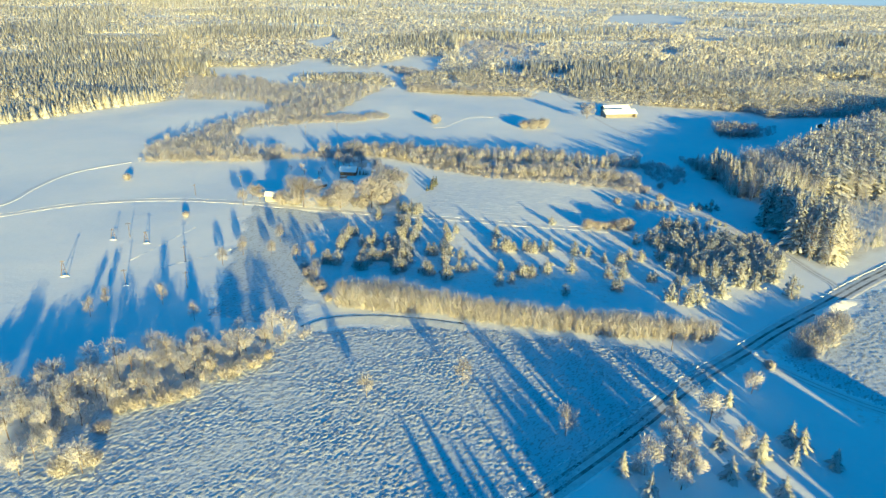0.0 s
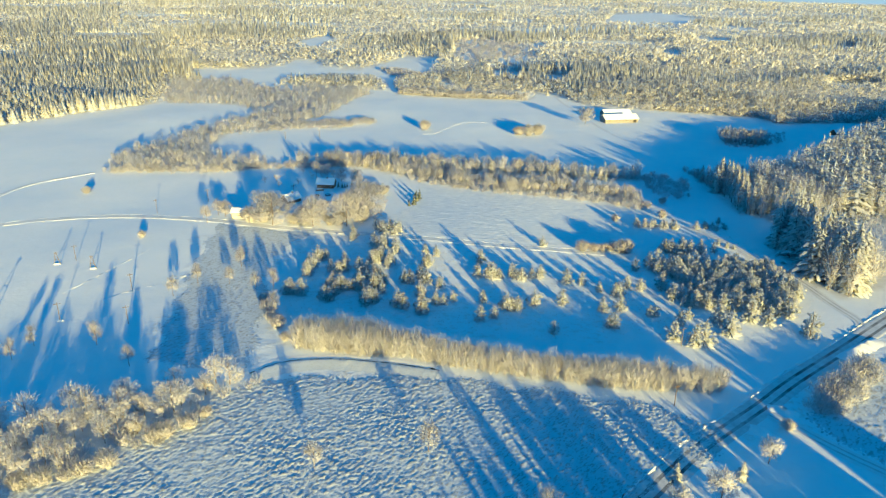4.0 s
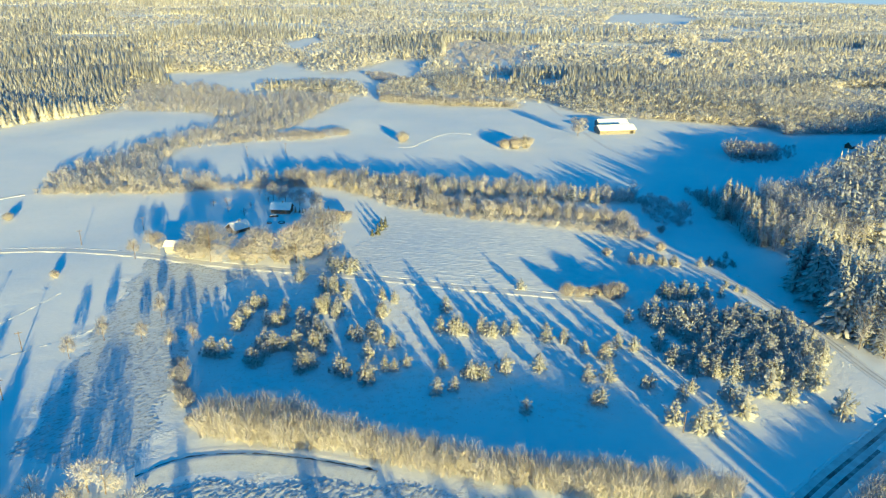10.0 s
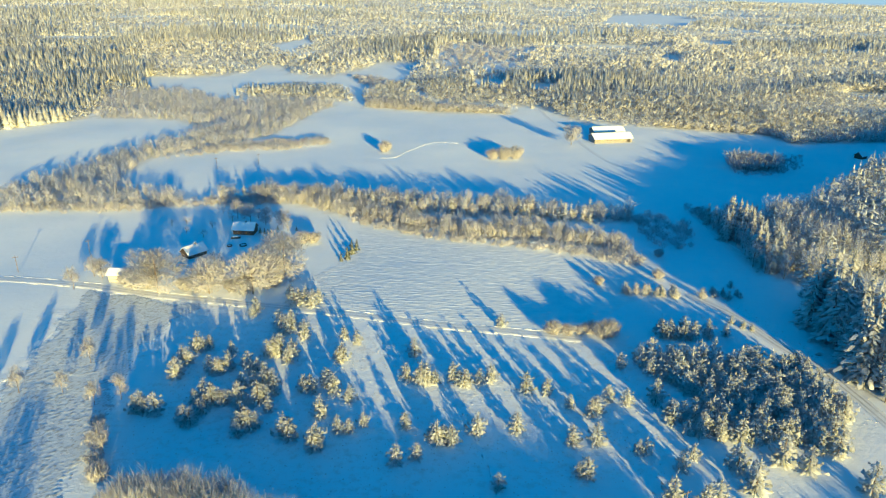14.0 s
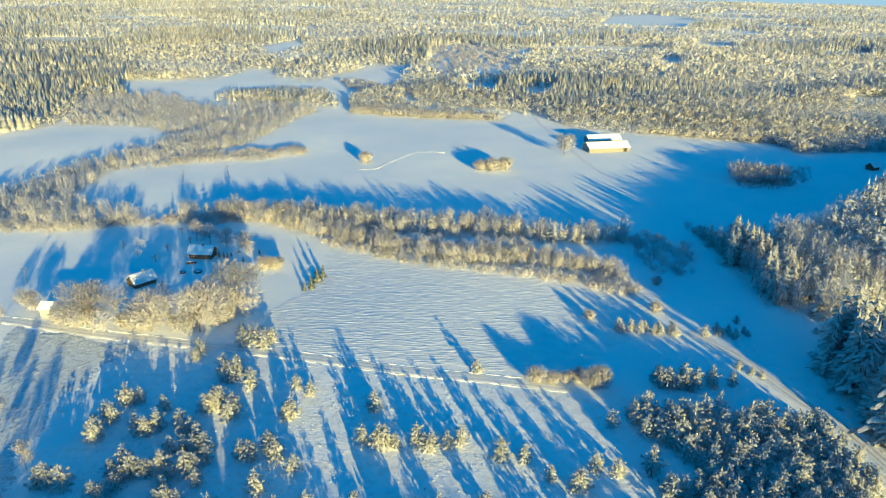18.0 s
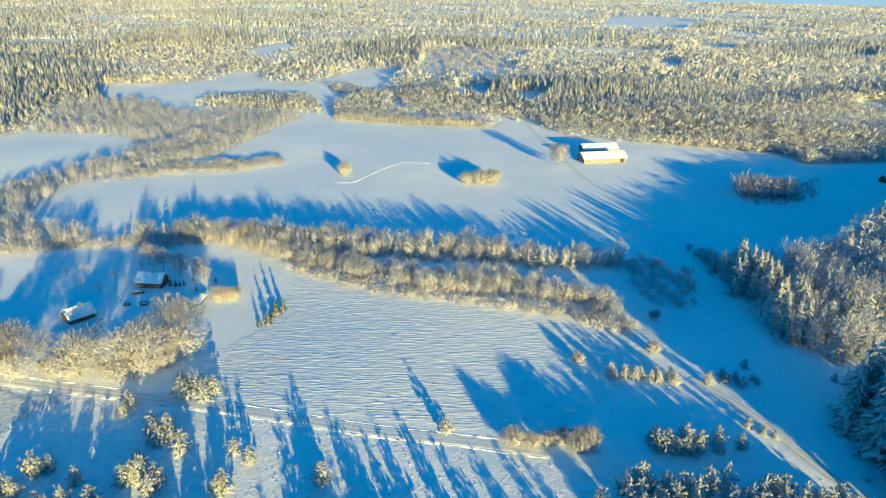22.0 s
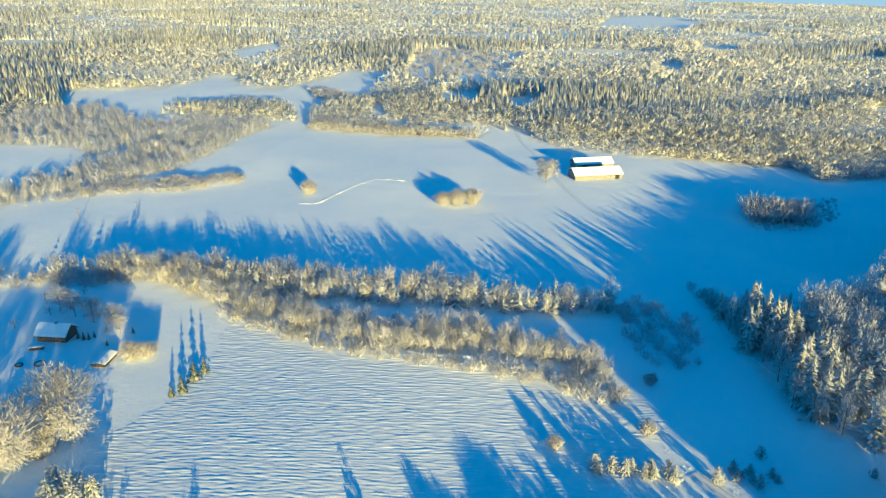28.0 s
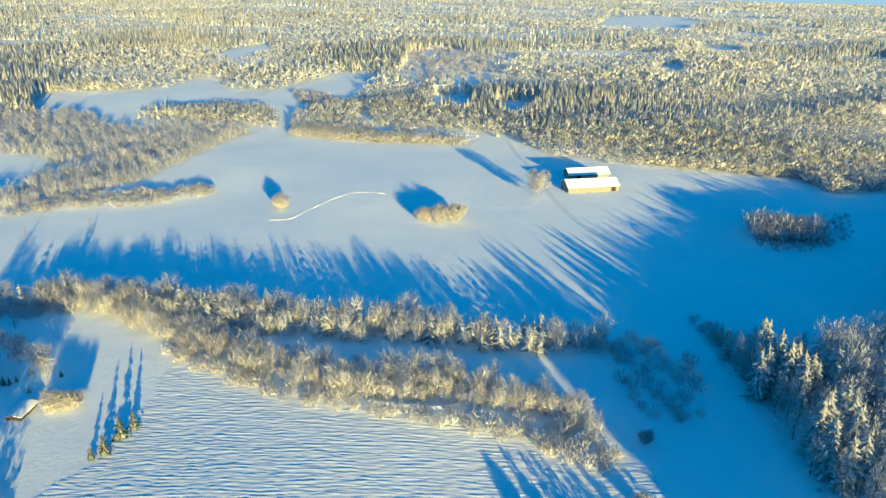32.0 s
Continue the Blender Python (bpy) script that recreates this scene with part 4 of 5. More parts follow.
for poly, s, lo, hi, keep in REED_BANDS:
    pts = fill(poly, s, RNG, keep=keep)
    wood("alder_band", M_REED, REEDS, pts, lo, hi, RNG, "dense band of tall rimed tan alder saplings by the stream", "shrubs", (0.7, 1.2), np.interp(pts[:, 0], [-37, -8, 22, 90], [1.35, 1.32, 1.22, 1.15]))
# woods added out of view to the south-east, to shade the road and the meadow
for poly, s, lo, hi, keep in SOUTH_WOODS:
    wood("spruce_wood", M_SPRUCE, FAR_CON, fill(poly, s, RNG, keep=keep), lo, hi, RNG, "unseen spruce wood south of the road, added for its shade", wide=(1.0, 1.4))

# snowy grass tussocks of the rough meadows
def tussock(seed):
    g = np.random.default_rng(seed)
    V = [(math.cos(a) * g.uniform(0.35, 0.6), math.sin(a) * g.uniform(0.35, 0.6), -0.08) for a in (0.2, 1.5, 2.8, 4.0, 5.2)]
    V.append((g.normal(0, 0.12), g.normal(0, 0.12), 0.36))
    return np.array(V), np.array([(i, (i + 1) % 5, 5) for i in range(5)])


TUSSOCKS = [tussock(150 + i) for i in range(5)]
for poly, s, keep in ((ROUGH_STRIP, 2.4, 0.6), ([(130, 215), (170, 255), (260, 320), (260, 200), (190, 200)], 1.7, 0.7), (ROUGH_MEADOW, 1.35, 0.5), ([(141, 262), (150, 262), (148, 300), (143, 312), (135, 332), (126, 346), (118, 342), (133, 305), (142, 280)], 1.1, 0.6), ([(96, 312), (118, 318), (128, 345), (120, 362), (102, 338)], 1.4, 0.4)):
    wood("tussock_field", M_TUFT, TUSSOCKS, fill(poly, s, RNG, keep=keep), 0.25, 0.7, RNG, "snow-capped grass tussocks of the rough meadow", "grass", (0.5, 1.1))


def lumpy_field(poly, step, tall, seed):
    """Snow over tussocks as a fine sheet: lumps that are longer across the field than along it."""
    g = np.random.default_rng(seed)
    P = np.array(poly)
    gx, gy = np.arange(P[:, 0].min(), P[:, 0].max(), step * 0.95), np.arange(P[:, 1].min(), P[:, 1].max(), step)
    X, Y = np.meshgrid(gx, gy)
    h = g.normal(0, 1, X.shape)
    h = h + 0.25 * np.roll(np.roll(h, 1, 1), 1, 0)
    h /= h.std()
    patch = 0.75 + 0.35 * np.sin(X / 9 + 2 * np.sin(Y / 13)) * np.sin(Y / 7 + 1.3 * np.sin(X / 17))
    relief = np.maximum(h + 0.4, -0.4) * tall * patch
    x, y = X.ravel(), Y.ravel()
    jx, jy = x + 1.5 * np.sin(y / 3.1) + g.normal(0, 0.8, len(x)), y + 1.5 * np.sin(x / 3.7) + g.normal(0, 0.8, len(x))
    ok = inside(poly, jx, jy)
    z = gz(x, y) + np.where(ok, relief.ravel() + 0.06, -0.07)
    nx, ny = len(gx), len(gy)
    i = (np.arange(ny - 1)[:, None] * nx + np.arange(nx - 1)[None, :]).ravel()
    faces = np.stack([i, i + 1, i + nx + 1, i + nx], 1)
    faces = faces[ok[faces].any(1)]
    used = np.unique(faces)
    turn = np.zeros(len(x), np.int64)
    turn[used] = np.arange(len(used))
    V = np.stack([x + g.normal(0, 0.1 * step, len(x)), y, z], 1)[used]
    me = mesh_from("tussock_field", V, turn[faces], M_CREST, {"crest": (np.clip(h, -2, 2).ravel() * 0.33)[used]}, True)
    tagged(new("tussock_field", me), "lumpy snow over the long grass of the rough field", "grass", kind="stuff")


lumpy_field([(-124, 118), (-106, 134), (-97, 152), (-78, 168), (-60, 187), (-42, 207), (0, 210), (62, 198), (84, 184), (46, 150), (10, 118)], 0.42, 0.11, 11)
lumpy_field(ROUGH_STRIP, 0.45, 0.045, 13)
lumpy_field([(104, 190), (128, 208), (160, 240), (185, 262), (220, 262), (230, 160), (150, 148), (116, 172)], 0.6, 0.075, 12)

def furrow_field():
    """Ploughed snow: ridges that run across the field, bend at its west end and follow the edge of the belt in the north."""
    g = np.random.default_rng(17)
    gx, gy = np.arange(-27, 124, 1.0), np.arange(312, 428, 0.24)
    X, Y = np.meshgrid(gx, gy)
    north = np.interp(X, [-20, 6, 25, 39, 53, 72, 94, 113, 124], [423, 418, 410, 400, 395.5, 393, 390, 381, 374])
    bend = -0.03 * np.maximum(5 - X, 0) ** 2 - 0.002 * np.maximum(X - 60, 0) ** 2
    w = np.clip((Y - north + 24) / 24, 0, 1)
    w = w * w * (3 - 2 * w)
    u = Y - bend * (1 - w) - (north - 393) * w + 0.5 * np.sin(X / 11 + 0.3 * Y) * np.sin(Y / 5.0) + 0.25 * np.sin(X / 3.7 + 2 * np.sin(Y / 6))
    row = np.floor(u / 1.25)
    strength = 0.55 + 0.45 * np.sin(row * 2.4 + X / 23) * np.sin(row * 1.3 + X / 9 + 1)
    ridge = np.maximum(np.sin(2 * math.pi * u / 1.25), -0.35) * 0.034 * strength
    clod = g.normal(0, 1, X.shape)
    clod = (clod + np.roll(clod, 1, 1) + np.roll(clod, 1, 0)) / 1.73
    relief = ridge + clod * 0.03
    x, y = X.ravel(), Y.ravel()
    ok = inside(FURROWED, x + 0.8 * np.sin(y / 2.2), y + 0.8 * np.sin(x / 2.6))
    z = gz(x, y) + np.where(ok, relief.ravel() + 0.03, -0.03)
    nx, ny = len(gx), len(gy)
    i = (np.arange(ny - 1)[:, None] * nx + np.arange(nx - 1)[None, :]).ravel()
    faces = np.stack([i, i + 1, i + nx + 1, i + nx], 1)
    faces = faces[ok[faces].any(1)]
    used = np.unique(faces)
    turn = np.zeros(len(x), np.int64)
    turn[used] = np.arange(len(used))
    me = mesh_from("furrowed_field", np.stack([x, y, z], 1)[used], turn[faces], M_FURROW, None, True)
    tagged(new("furrowed_field", me), "snow-covered ploughed field with long curving furrows", "field", kind="structure")


furrow_field()

# far woods with clearings
for (y0, y1, s, lo, hi) in ((520, 720, 4.2, 7.5, 13), (720, 900, 4.2, 7.5, 13), (900, 1400, 6.1, 8, 14), (1400, 2200, 10.0, 8.5, 14), (2200, 3500, 15.5, 9, 15), (3500, 4850, 26, 10, 16)):
    band = [(-0.85 * y1 - 60, y0), (1.05 * y1 + 100, y0), (1.05 * y1 + 100, y1), (-0.85 * y1 - 60, y1)]
    p = fill(band, s, RNG, CLEARINGS)
    p = p[inside(FAR_WOOD, p[:, 0], p[:, 1]) & ~glade(p[:, 0], p[:, 1])]
    p = p[(p[:, 0] > -0.75 * p[:, 1] - 60) & (p[:, 0] < 0.85 * p[:, 1] + 140)]
    q = np.sin(p[:, 0] / 83 + 1.7 * np.sin(p[:, 1] / 140)) + np.sin(p[:, 1] / 97 + 1.3 * np.sin(p[:, 0] / 120 + 2))
    left = np.where(p[:, 0] < -240, 1.2, 0.0) - np.where((p[:, 1] < 800) & (p[:, 0] > -60), 0.9, 0.0)
    con = q + left + RNG.normal(0, 0.5, len(p)) > 0.75
    for poly in SCRUB_ZONES:
        con &= ~inside(poly, p[:, 0], p[:, 1])
    tall = 0.86 + 0.36 * np.sin(p[:, 0] / 61 + 1.5 * np.sin(p[:, 1] / 53)) * np.sin(p[:, 1] / 44 + 1.1)
    wood("conifer_wood", M_FARCON, FAR_CON if y0 < 600 else TINY_CON, p[con], lo + 2, hi + 2.5, RNG, "far rimed conifer wood", wide=(0.8, 1.25), shrink=tall[con], face=0.25)
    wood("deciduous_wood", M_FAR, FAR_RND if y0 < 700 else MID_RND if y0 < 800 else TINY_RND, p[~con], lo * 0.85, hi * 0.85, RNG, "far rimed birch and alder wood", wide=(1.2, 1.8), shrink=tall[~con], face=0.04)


DENSE_PINE = [merge(conifer(1.0, 0.28, 7, 6, 125 + i, 0.05, 0.2, 0.1, 0.6), padded_conifer(1.0, 0.31, 8, 5, 125 + i, 2, -0.25, 0.55, 0.19, 0.08, 1.1)) for i in range(5)]


# ---- single trees ----
def tree(name, trunk_mesh, crown_mesh, label, category, group=""):
    root = tagged(new(name), label, category, group)
    root.empty_display_size = 0.5
    part("trunk", trunk_mesh, root)
    part("crown", crown_mesh, root)
    return root


def place(root, x, y, size, turn):
    return pose(x, y, float(gz(x, y)) - 0.05, 0, 0, turn) @ Matrix.Scale(size, 4)


def stand(protos, spots, lo, hi):
    """Copies of the prototypes at the spots; a prototype's first spot is its own."""
    g = np.random.default_rng(len(spots))
    used = set()
    for i, (x, y) in enumerate(spots):
        k = int(g.integers(0, len(protos)))
        m = place(protos[k], x, y, g.uniform(lo, hi), g.uniform(0, 360))
        if k not in used:
            used.add(k)
            protos[k].matrix_basis = m
        else:
            c = copy_thing(protos[k], Matrix())
            c.matrix_basis = m


def tree_meshes(name, trunk, crown, mat, face=0.45):
    v, f, nrm = plump(crown, face)
    return mesh_from("trunk", *trunk, M_BARK), mesh_from("crown", v, f, mat, normals=nrm)


def with_company(spots, share):
    """The spots, and one or two more plants close to some of them."""
    r = np.random.default_rng(3)
    out = list(spots)
    for x, y in spots:
        if r.uniform() < share:
            for k in range(int(r.integers(1, 3))):
                a, d = r.uniform(0, 6.3), r.uniform(1.2, 2.6)
                out.append((x + d * math.cos(a), y + d * math.sin(a)))
    return out


def pine_protos(n, seed, label, group, mat=M_PINE):
    out = []
    for i in range(n):
        t, c = tree_meshes("pine", tube([(0, 0, -0.1), (0, 0, 0.5), (0.01, 0, 0.97)], [0.022, 0.016, 0.004]), merge(conifer(1.0, 0.34, 9, 8, seed + i, 0.05, 0.16, 0.1, 0.6), padded_conifer(1.0, 0.36, 9, 7, seed + i, 2, -0.25, 0.55, 0.16, 0.08, 1.1)), mat, 1.5)
        out.append(tree("young_pine", t, c, label, "pine tree", group))
    return out


stand(pine_protos(5, 100, "snow-laden young pine standing on the snowy meadow", "young pines on the meadow"), with_company(PINES_A + PINES_B + PINES_C, 0.35) + PINES_D + PINES_E, 4.6, 7.4)
g = np.random.default_rng(5)
dense = [tuple(p) for p in sorted(fill(DENSE_PINES, 2.45, g, keep=0.82).tolist(), key=lambda p: min(p[1], 300 - 0.8 * (p[0] - 88)))]
stand(pine_protos(5, 120, "snow-laden young pine in the dense stand", "young pines in the dense stand"), dense[:90], 4.8, 7.6)
wood("young_pine_stand", M_PINE, DENSE_PINE, np.array(dense[90:]), 4.8, 7.6, g, "dense stand of snow-laden young pines", wide=(0.9, 1.15), face=1.5)
stand(pine_protos(3, 160, "small snow-covered pine sapling beside the track", "pine saplings by the track"), SAPLINGS, 2.0, 3.6)
stand(pine_protos(3, 170, "thin young pine white with rime in a row across the field", "row of thin young pines", M_RIME), SAPLINGS_B, 3.6, 5.0)
stand(pine_protos(3, 140, "tall snow-laden pine at the edge of the stand", "tall pines of the stand"), PINES_TALL, 7.5, 10)


def broad_protos(n, seed, h, r, count, label, category, group, mat, tl=1.0, tw=0.16, low=0.12):
    out = []
    for i in range(n):
        t, c = tree_meshes("tree", limbs(h, r, seed + i, 0.17), round_crown(h, r, count, tl, tw, seed + 20 + i, low, 12), mat)
        t2, c2 = t, c
        for me in (t2, c2):
            me.transform(Matrix.Scale(1.0 / h, 4))
        out.append(tree(label[0], t2, c2, label[1], category, group))
    return out


stand(broad_protos(4, 200, 11, 6.9, 6500, ("round_tree", "broad leafless tree thick with rime beside the farm track"), "tree", "trees by the farm track", M_TREE, 1.0, 0.115, -0.02), FARM_TREES, 16, 18.5)
stand(broad_protos(1, 215, 11, 5.5, 2600, ("round_tree", "leafless tree thick with rime beside the barns"), "tree", "", M_TREE, 1.1, 0.15), BARN_TREE, 14.5, 15)
stand(broad_protos(2, 220, 11, 5.5, 1600, ("round_tree", "leafless tree thick with rime near the buildings"), "tree", "trees near the buildings", M_TREE, 1.2, 0.2), YARD_TREES, 7, 10)
stand(broad_protos(4, 240, 10, 3.9, 900, ("alder_tree", "leafless alder thick with rime along the stream"), "alder tree", "alders along the stream", M_BIRCH, 1.1, 0.15), bank_spots, 6, 10.5)
slim = []
for i in range(3):
    crown = unit(round_crown(10, 3.0, 950, 1.3, 0.1, 420 + i, 0.05, 16, 0.1, 0.8), 10)
    t, c = tree_meshes("birch", unit(limbs(10, 2.0, 430 + i, 0.12), 10), crown, M_TREE)
    slim.append(tree("birch_tree", t, c, "slim leafless birch white with rime", "birch tree", "single rimed birches"))
stand(slim, SINGLE_BIRCHES, 7.5, 10)


def bush_protos(n, seed, label, group, count=900, width=0.028):
    out = []
    for i in range(n):
        v, f, nrm = plump(merge(fan(1.0, 0.66, count, width, seed + i), round_crown(1.0, 0.68, count, 0.22, width, seed + 5 + i, 0.0, 11, 0.35, 0.4)))
        c = mesh_from("crown", v, f, M_SHRUB, normals=nrm)
        root = tagged(new("willow_bush"), label, "bush", group)
        part("crown", c, root)
        part("stem", mesh_from("stem", *tube([(0, 0, -0.1), (0, 0, 0.3), (0.03, 0, 0.6)], [0.06, 0.04, 0.01]), M_BARK), root)
        out.append(root)
    return out


stand(bush_protos(3, 260, "rounded tan willow bush covered in rime", "single willow bushes"), BUSHES, 3.0, 5.0)
stand(bush_protos(3, 290, "rounded tan willow bush covered in rime by the stream", "willow bushes by the stream"), BANK_BUSHES, 3.2, 5.2)
stand(bush_protos(2, 270, "large tan willow bush covered in rime", "large willow bushes", 2200, 0.016), BIG_BUSHES, 6.5, 8.5)
stand(bush_protos(3, 275, "tan rimed bush between the trees of the farm", "bushes between the farm trees", 1500, 0.02), HEDGE, 5.0, 7.5)
stand(bush_protos(2, 280, "tan willow bush covered in rime beside the yard", "willow bushes by the yard", 1500, 0.02), MID_BUSHES, 5.0, 6.0)


def spruce_protos(n, seed, label, group, r=0.20, mat=M_PINE):
    out = []
    for i in range(n):
        t, c = tree_meshes("spruce", tube([(0, 0, -0.05), (0, 0, 0.4), (0, 0, 0.97)], [0.02, 0.014, 0.003]), merge(padded_conifer(1.0, r, 11, 7, seed + i, 2, 0.3, 0.75, 0.28), conifer(1.0, r * 0.85, 12, 8, seed + i, fat=0.3)), mat, 1.4)
        out.append(tree("spruce_tree", t, c, label, "spruce tree", group))
    return out


for (x, y), size, tree_root in zip(TRIO, (3.6, 5.8, 6.4, 5.3), spruce_protos(4, 300, "small columnar spruce in a row beside the farm", "row of small spruces", 0.24, M_GREEN)):
    tree_root.matrix_basis = place(tree_root, x, y, size, 40 * size)
stand(spruce_protos(3, 310, "snow-laden spruce beside the road", "spruces by the road", 0.31), ROAD_SPRUCES, 4.5, 7.5)
stand(broad_protos(3, 330, 10, 3.6, 1500, ("birch_tree", "leafless birch white with rime beside the road"), "birch tree", "birches by the road", M_BIRCH, 1.1, 0.2), ROAD_BIRCHES, 8, 11)


# ---- the rim of the spruce wood, tree by tree ----
def rim_size(x, y):
    return min(max(math.hypot(x - 150, y - 446) / 34.0, 0.3), 1.0) * min(max(1.0 - (y - 335) / 30.0 * 0.26, 0.74), 1.0) * (1.22 if y < 326 else 1.14 if y < 352 else 1.0)


tall_protos = []
for i in range(4):
    t, c = tree_meshes("spruce", tube([(0, 0, -0.02), (0, 0, 0.4), (0, 0, 0.97)], [0.018, 0.012, 0.002]), SPRUCES_RIM[i], M_SPRUCE, 1.4)
    tall_protos.append(tree("spruce_tree", t, c, "tall snow-laden spruce at the edge of the wood", "spruce tree", "spruces along the edge of the wood"))
rim_birches = []
for i in range(3):
    t, c = tree_meshes("birch", unit(limbs(10, 2.2, 440 + i, 0.12), 10), BIRCHES_TALL[i], M_BIRCH)
    rim_birches.append(tree("birch_tree", t, c, "tall rimed birch at the edge of the spruce wood", "birch tree", "birches along the edge of the wood"))
for lo, hi in ((0.0, 0.55), (0.55, 0.7), (0.7, 0.85), (0.85, 1.01), (1.01, 1.3)):
    spots = [(float(x), float(y)) for x, y in rim if lo <= rim_size(x, y) < hi]
    if spots:
        k = (lo + hi) / 2
        r = np.random.default_rng(int(100 * hi))
        leafy = [r.uniform() < 0.5 for p in spots]
        stand([copy_thing(p, Matrix()) for p in tall_protos], [p for p, b in zip(spots, leafy) if not b], 18.5 * k if lo else 9, 23 * k if lo else 14)
        stand([copy_thing(p, Matrix()) for p in rim_birches], [p for p, b in zip(spots, leafy) if b], 13 * k if lo else 7, 17.5 * k if lo else 10)
for p in tall_protos + rim_birches:
    for o in (*p.children_recursive, p):
        bpy.data.objects.remove(o)


# ---- buildings ----
def box(x0, y0, z0, x1, y1, z1, mat, name="box", bevel=0.0):
    bm = bmesh.new()
    bmesh.ops.create_cube(bm, size=1.0)
    for v in bm.verts:
        v.co = ((x0 + x1) / 2 + v.co.x * (x1 - x0), (y0 + y1) / 2 + v.co.y * (y1 - y0), (z0 + z1) / 2 + v.co.z * (z1 - z0))
    if bevel:
        bmesh.ops.bevel(bm, geom=bm.edges[:], offset=bevel, segments=2, affect="EDGES")
    me = bpy.data.meshes.new(name)
    bm.to_mesh(me)
    bm.free()
    me.materials.append(mat)
    return me


def prism(profile, y0, y1, mat, name):
    """A profile in x and z, drawn out along y."""
    bm = bmesh.new()
    a = [bm.verts.new((x, y0, z)) for x, z in profile]
    b = [bm.verts.new((x, y1, z)) for x, z in profile]
    bm.faces.new(a)
    bm.faces.new(b[::-1])
    n = len(profile)
    for i in range(n):
        bm.faces.new((a[i], b[i], b[(i + 1) % n], a[(i + 1) % n]))
    bmesh.ops.recalc_face_normals(bm, faces=bm.faces[:])
    me = bpy.data.meshes.new(name)
    bm.to_mesh(me)
    bm.free()
    me.materials.append(mat)
    return me


def gable_house(name, label, category, x, y, turn, length, width, eave, ridge, wall_mat, windows=(), doors=(), chimney=None, snow=0.35, over=0.5):
    """A gabled building; its length runs along local x, its front is the local -y side."""
    root = tagged(new(name), label, category)
    root.matrix_basis = pose(x, y, float(gz(x, y)) - 0.1, 0, 0, turn)
    L, W, t = length / 2, width / 2, 0.2
    turn_me = Matrix.Rotation(radians(90), 4, "Z")
    for nm, a in (("front_wall", (-L, -W, 0, L, -W + t, eave)), ("rear_wall", (-L, W - t, 0, L, W, eave))):
        part(nm, box(*a, wall_mat, nm), root)
    for s in (-1, 1):
        gable = prism([(-W + t, 0), (W - t, 0), (W - t, eave), (0, ridge - 0.12), (-W + t, eave)], 0, t, wall_mat, "gable_wall")
        gable.transform(Matrix.Translation((s * (L - t / 2) + t / 2, 0, 0)) @ turn_me)
        part("gable_wall", gable, root)
    sl = (ridge - eave) / W
    for s, nm in ((-1, "roof_front"), (1, "roof_rear")):
        e = W + over
        lo = eave - sl * over
        slab = prism([(s * e, lo), (0, ridge), (0, ridge + 0.14), (s * e, lo + 0.14)], -L - over, L + over, M_TIMBER, nm)
        slab.transform(turn_me)
        rf = part(nm, slab, root)
        cover = prism([(s * (e + 0.08), lo + 0.16), (0, ridge + 0.16), (0, ridge + 0.18 + snow), (s * e * 0.9, lo + 0.2 + snow + sl * e * 0.1), (s * (e + 0.1), lo + 0.2 + snow * 0.5)], -L - over - 0.05, L + over + 0.05, M_SNOW, "roof_snow")
        cover.transform(turn_me)
        part("roof_snow", cover, rf, "thick snow on the roof")
    for wx, wz, ww, wh in windows:
        fr = part("window", box(wx - ww / 2, -W - 0.06, wz, wx + ww / 2, -W + 0.02, wz + wh, M_PLANK, "window"), root)
        part("pane", box(wx - ww / 2 + 0.1, -W - 0.09, wz + 0.1, wx + ww / 2 - 0.1, -W - 0.065, wz + wh - 0.1, M_DARK, "pane"), fr)
    for dx, dw, dh in doors:
        part("door", box(dx - dw / 2, -W - 0.08, 0.1, dx + dw / 2, -W + 0.02, dh, M_DARK, "door"), root, "dark wooden door")
    if chimney is not None:
        ch = part("chimney", box(chimney - 0.35, -0.35, ridge - 0.6, chimney + 0.35, 0.35, ridge + 1.1, M_BRICK, "chimney"), root, "brick chimney")
        part("chimney_snow", box(chimney - 0.4, -0.4, ridge + 1.11, chimney + 0.4, 0.4, ridge + 1.3, M_SNOW, "chimney_snow", 0.06), ch)
    return root


gable_house("barn", "long low barn with a snow-covered roof", "barn", 146, 596, 12, 27.5, 11, 2.9, 5.6, M_BRICK, [(-11 + 3.0 * i, 1.3, 1.1, 0.7) for i in range(7)], [(11, 2.4, 2.5)], None, 0.3)
gable_house("barn", "smaller snow-roofed barn behind the long one", "barn", 148.5, 620, 12, 23, 9, 2.8, 5.2, M_BRICK, [], [(-6, 2.4, 2.4)], None, 0.3)
gable_house("farm_house", "old dark timber farmhouse under a snowy roof", "house", -55.5, 402, -4, 9.0, 6.2, 2.4, 4.6, M_TIMBER, [(-3, 1.0, 1.0, 1.1), (0, 1.0, 1.0, 1.1), (3, 1.0, 1.0, 1.1)], [], 0.5)
gable_house("farm_house", "small timber house with a snowy roof behind trees", "house", -69, 374.5, 50, 8, 6, 1.9, 4.1, M_TIMBER, [(-2.5, 1.0, 1.0, 1.1), (1.5, 1.0, 1.0, 1.1)], [], 1.0)
gable_house("shed", "low dark timber shed sunk under a snowy roof", "shed", -35.0, 388.6, 87, 7, 4, 0.9, 1.35, M_TIMBER, [], [], None, 0.22, 0.15)
gable_house("shed", "yellow plank shed with a snowy roof by the track", "shed", -86.5, 349, -2, 9, 5, 3.0, 4.2, M_PLANK, [], [(3.6, 1.4, 2.2)], None, 0.3)
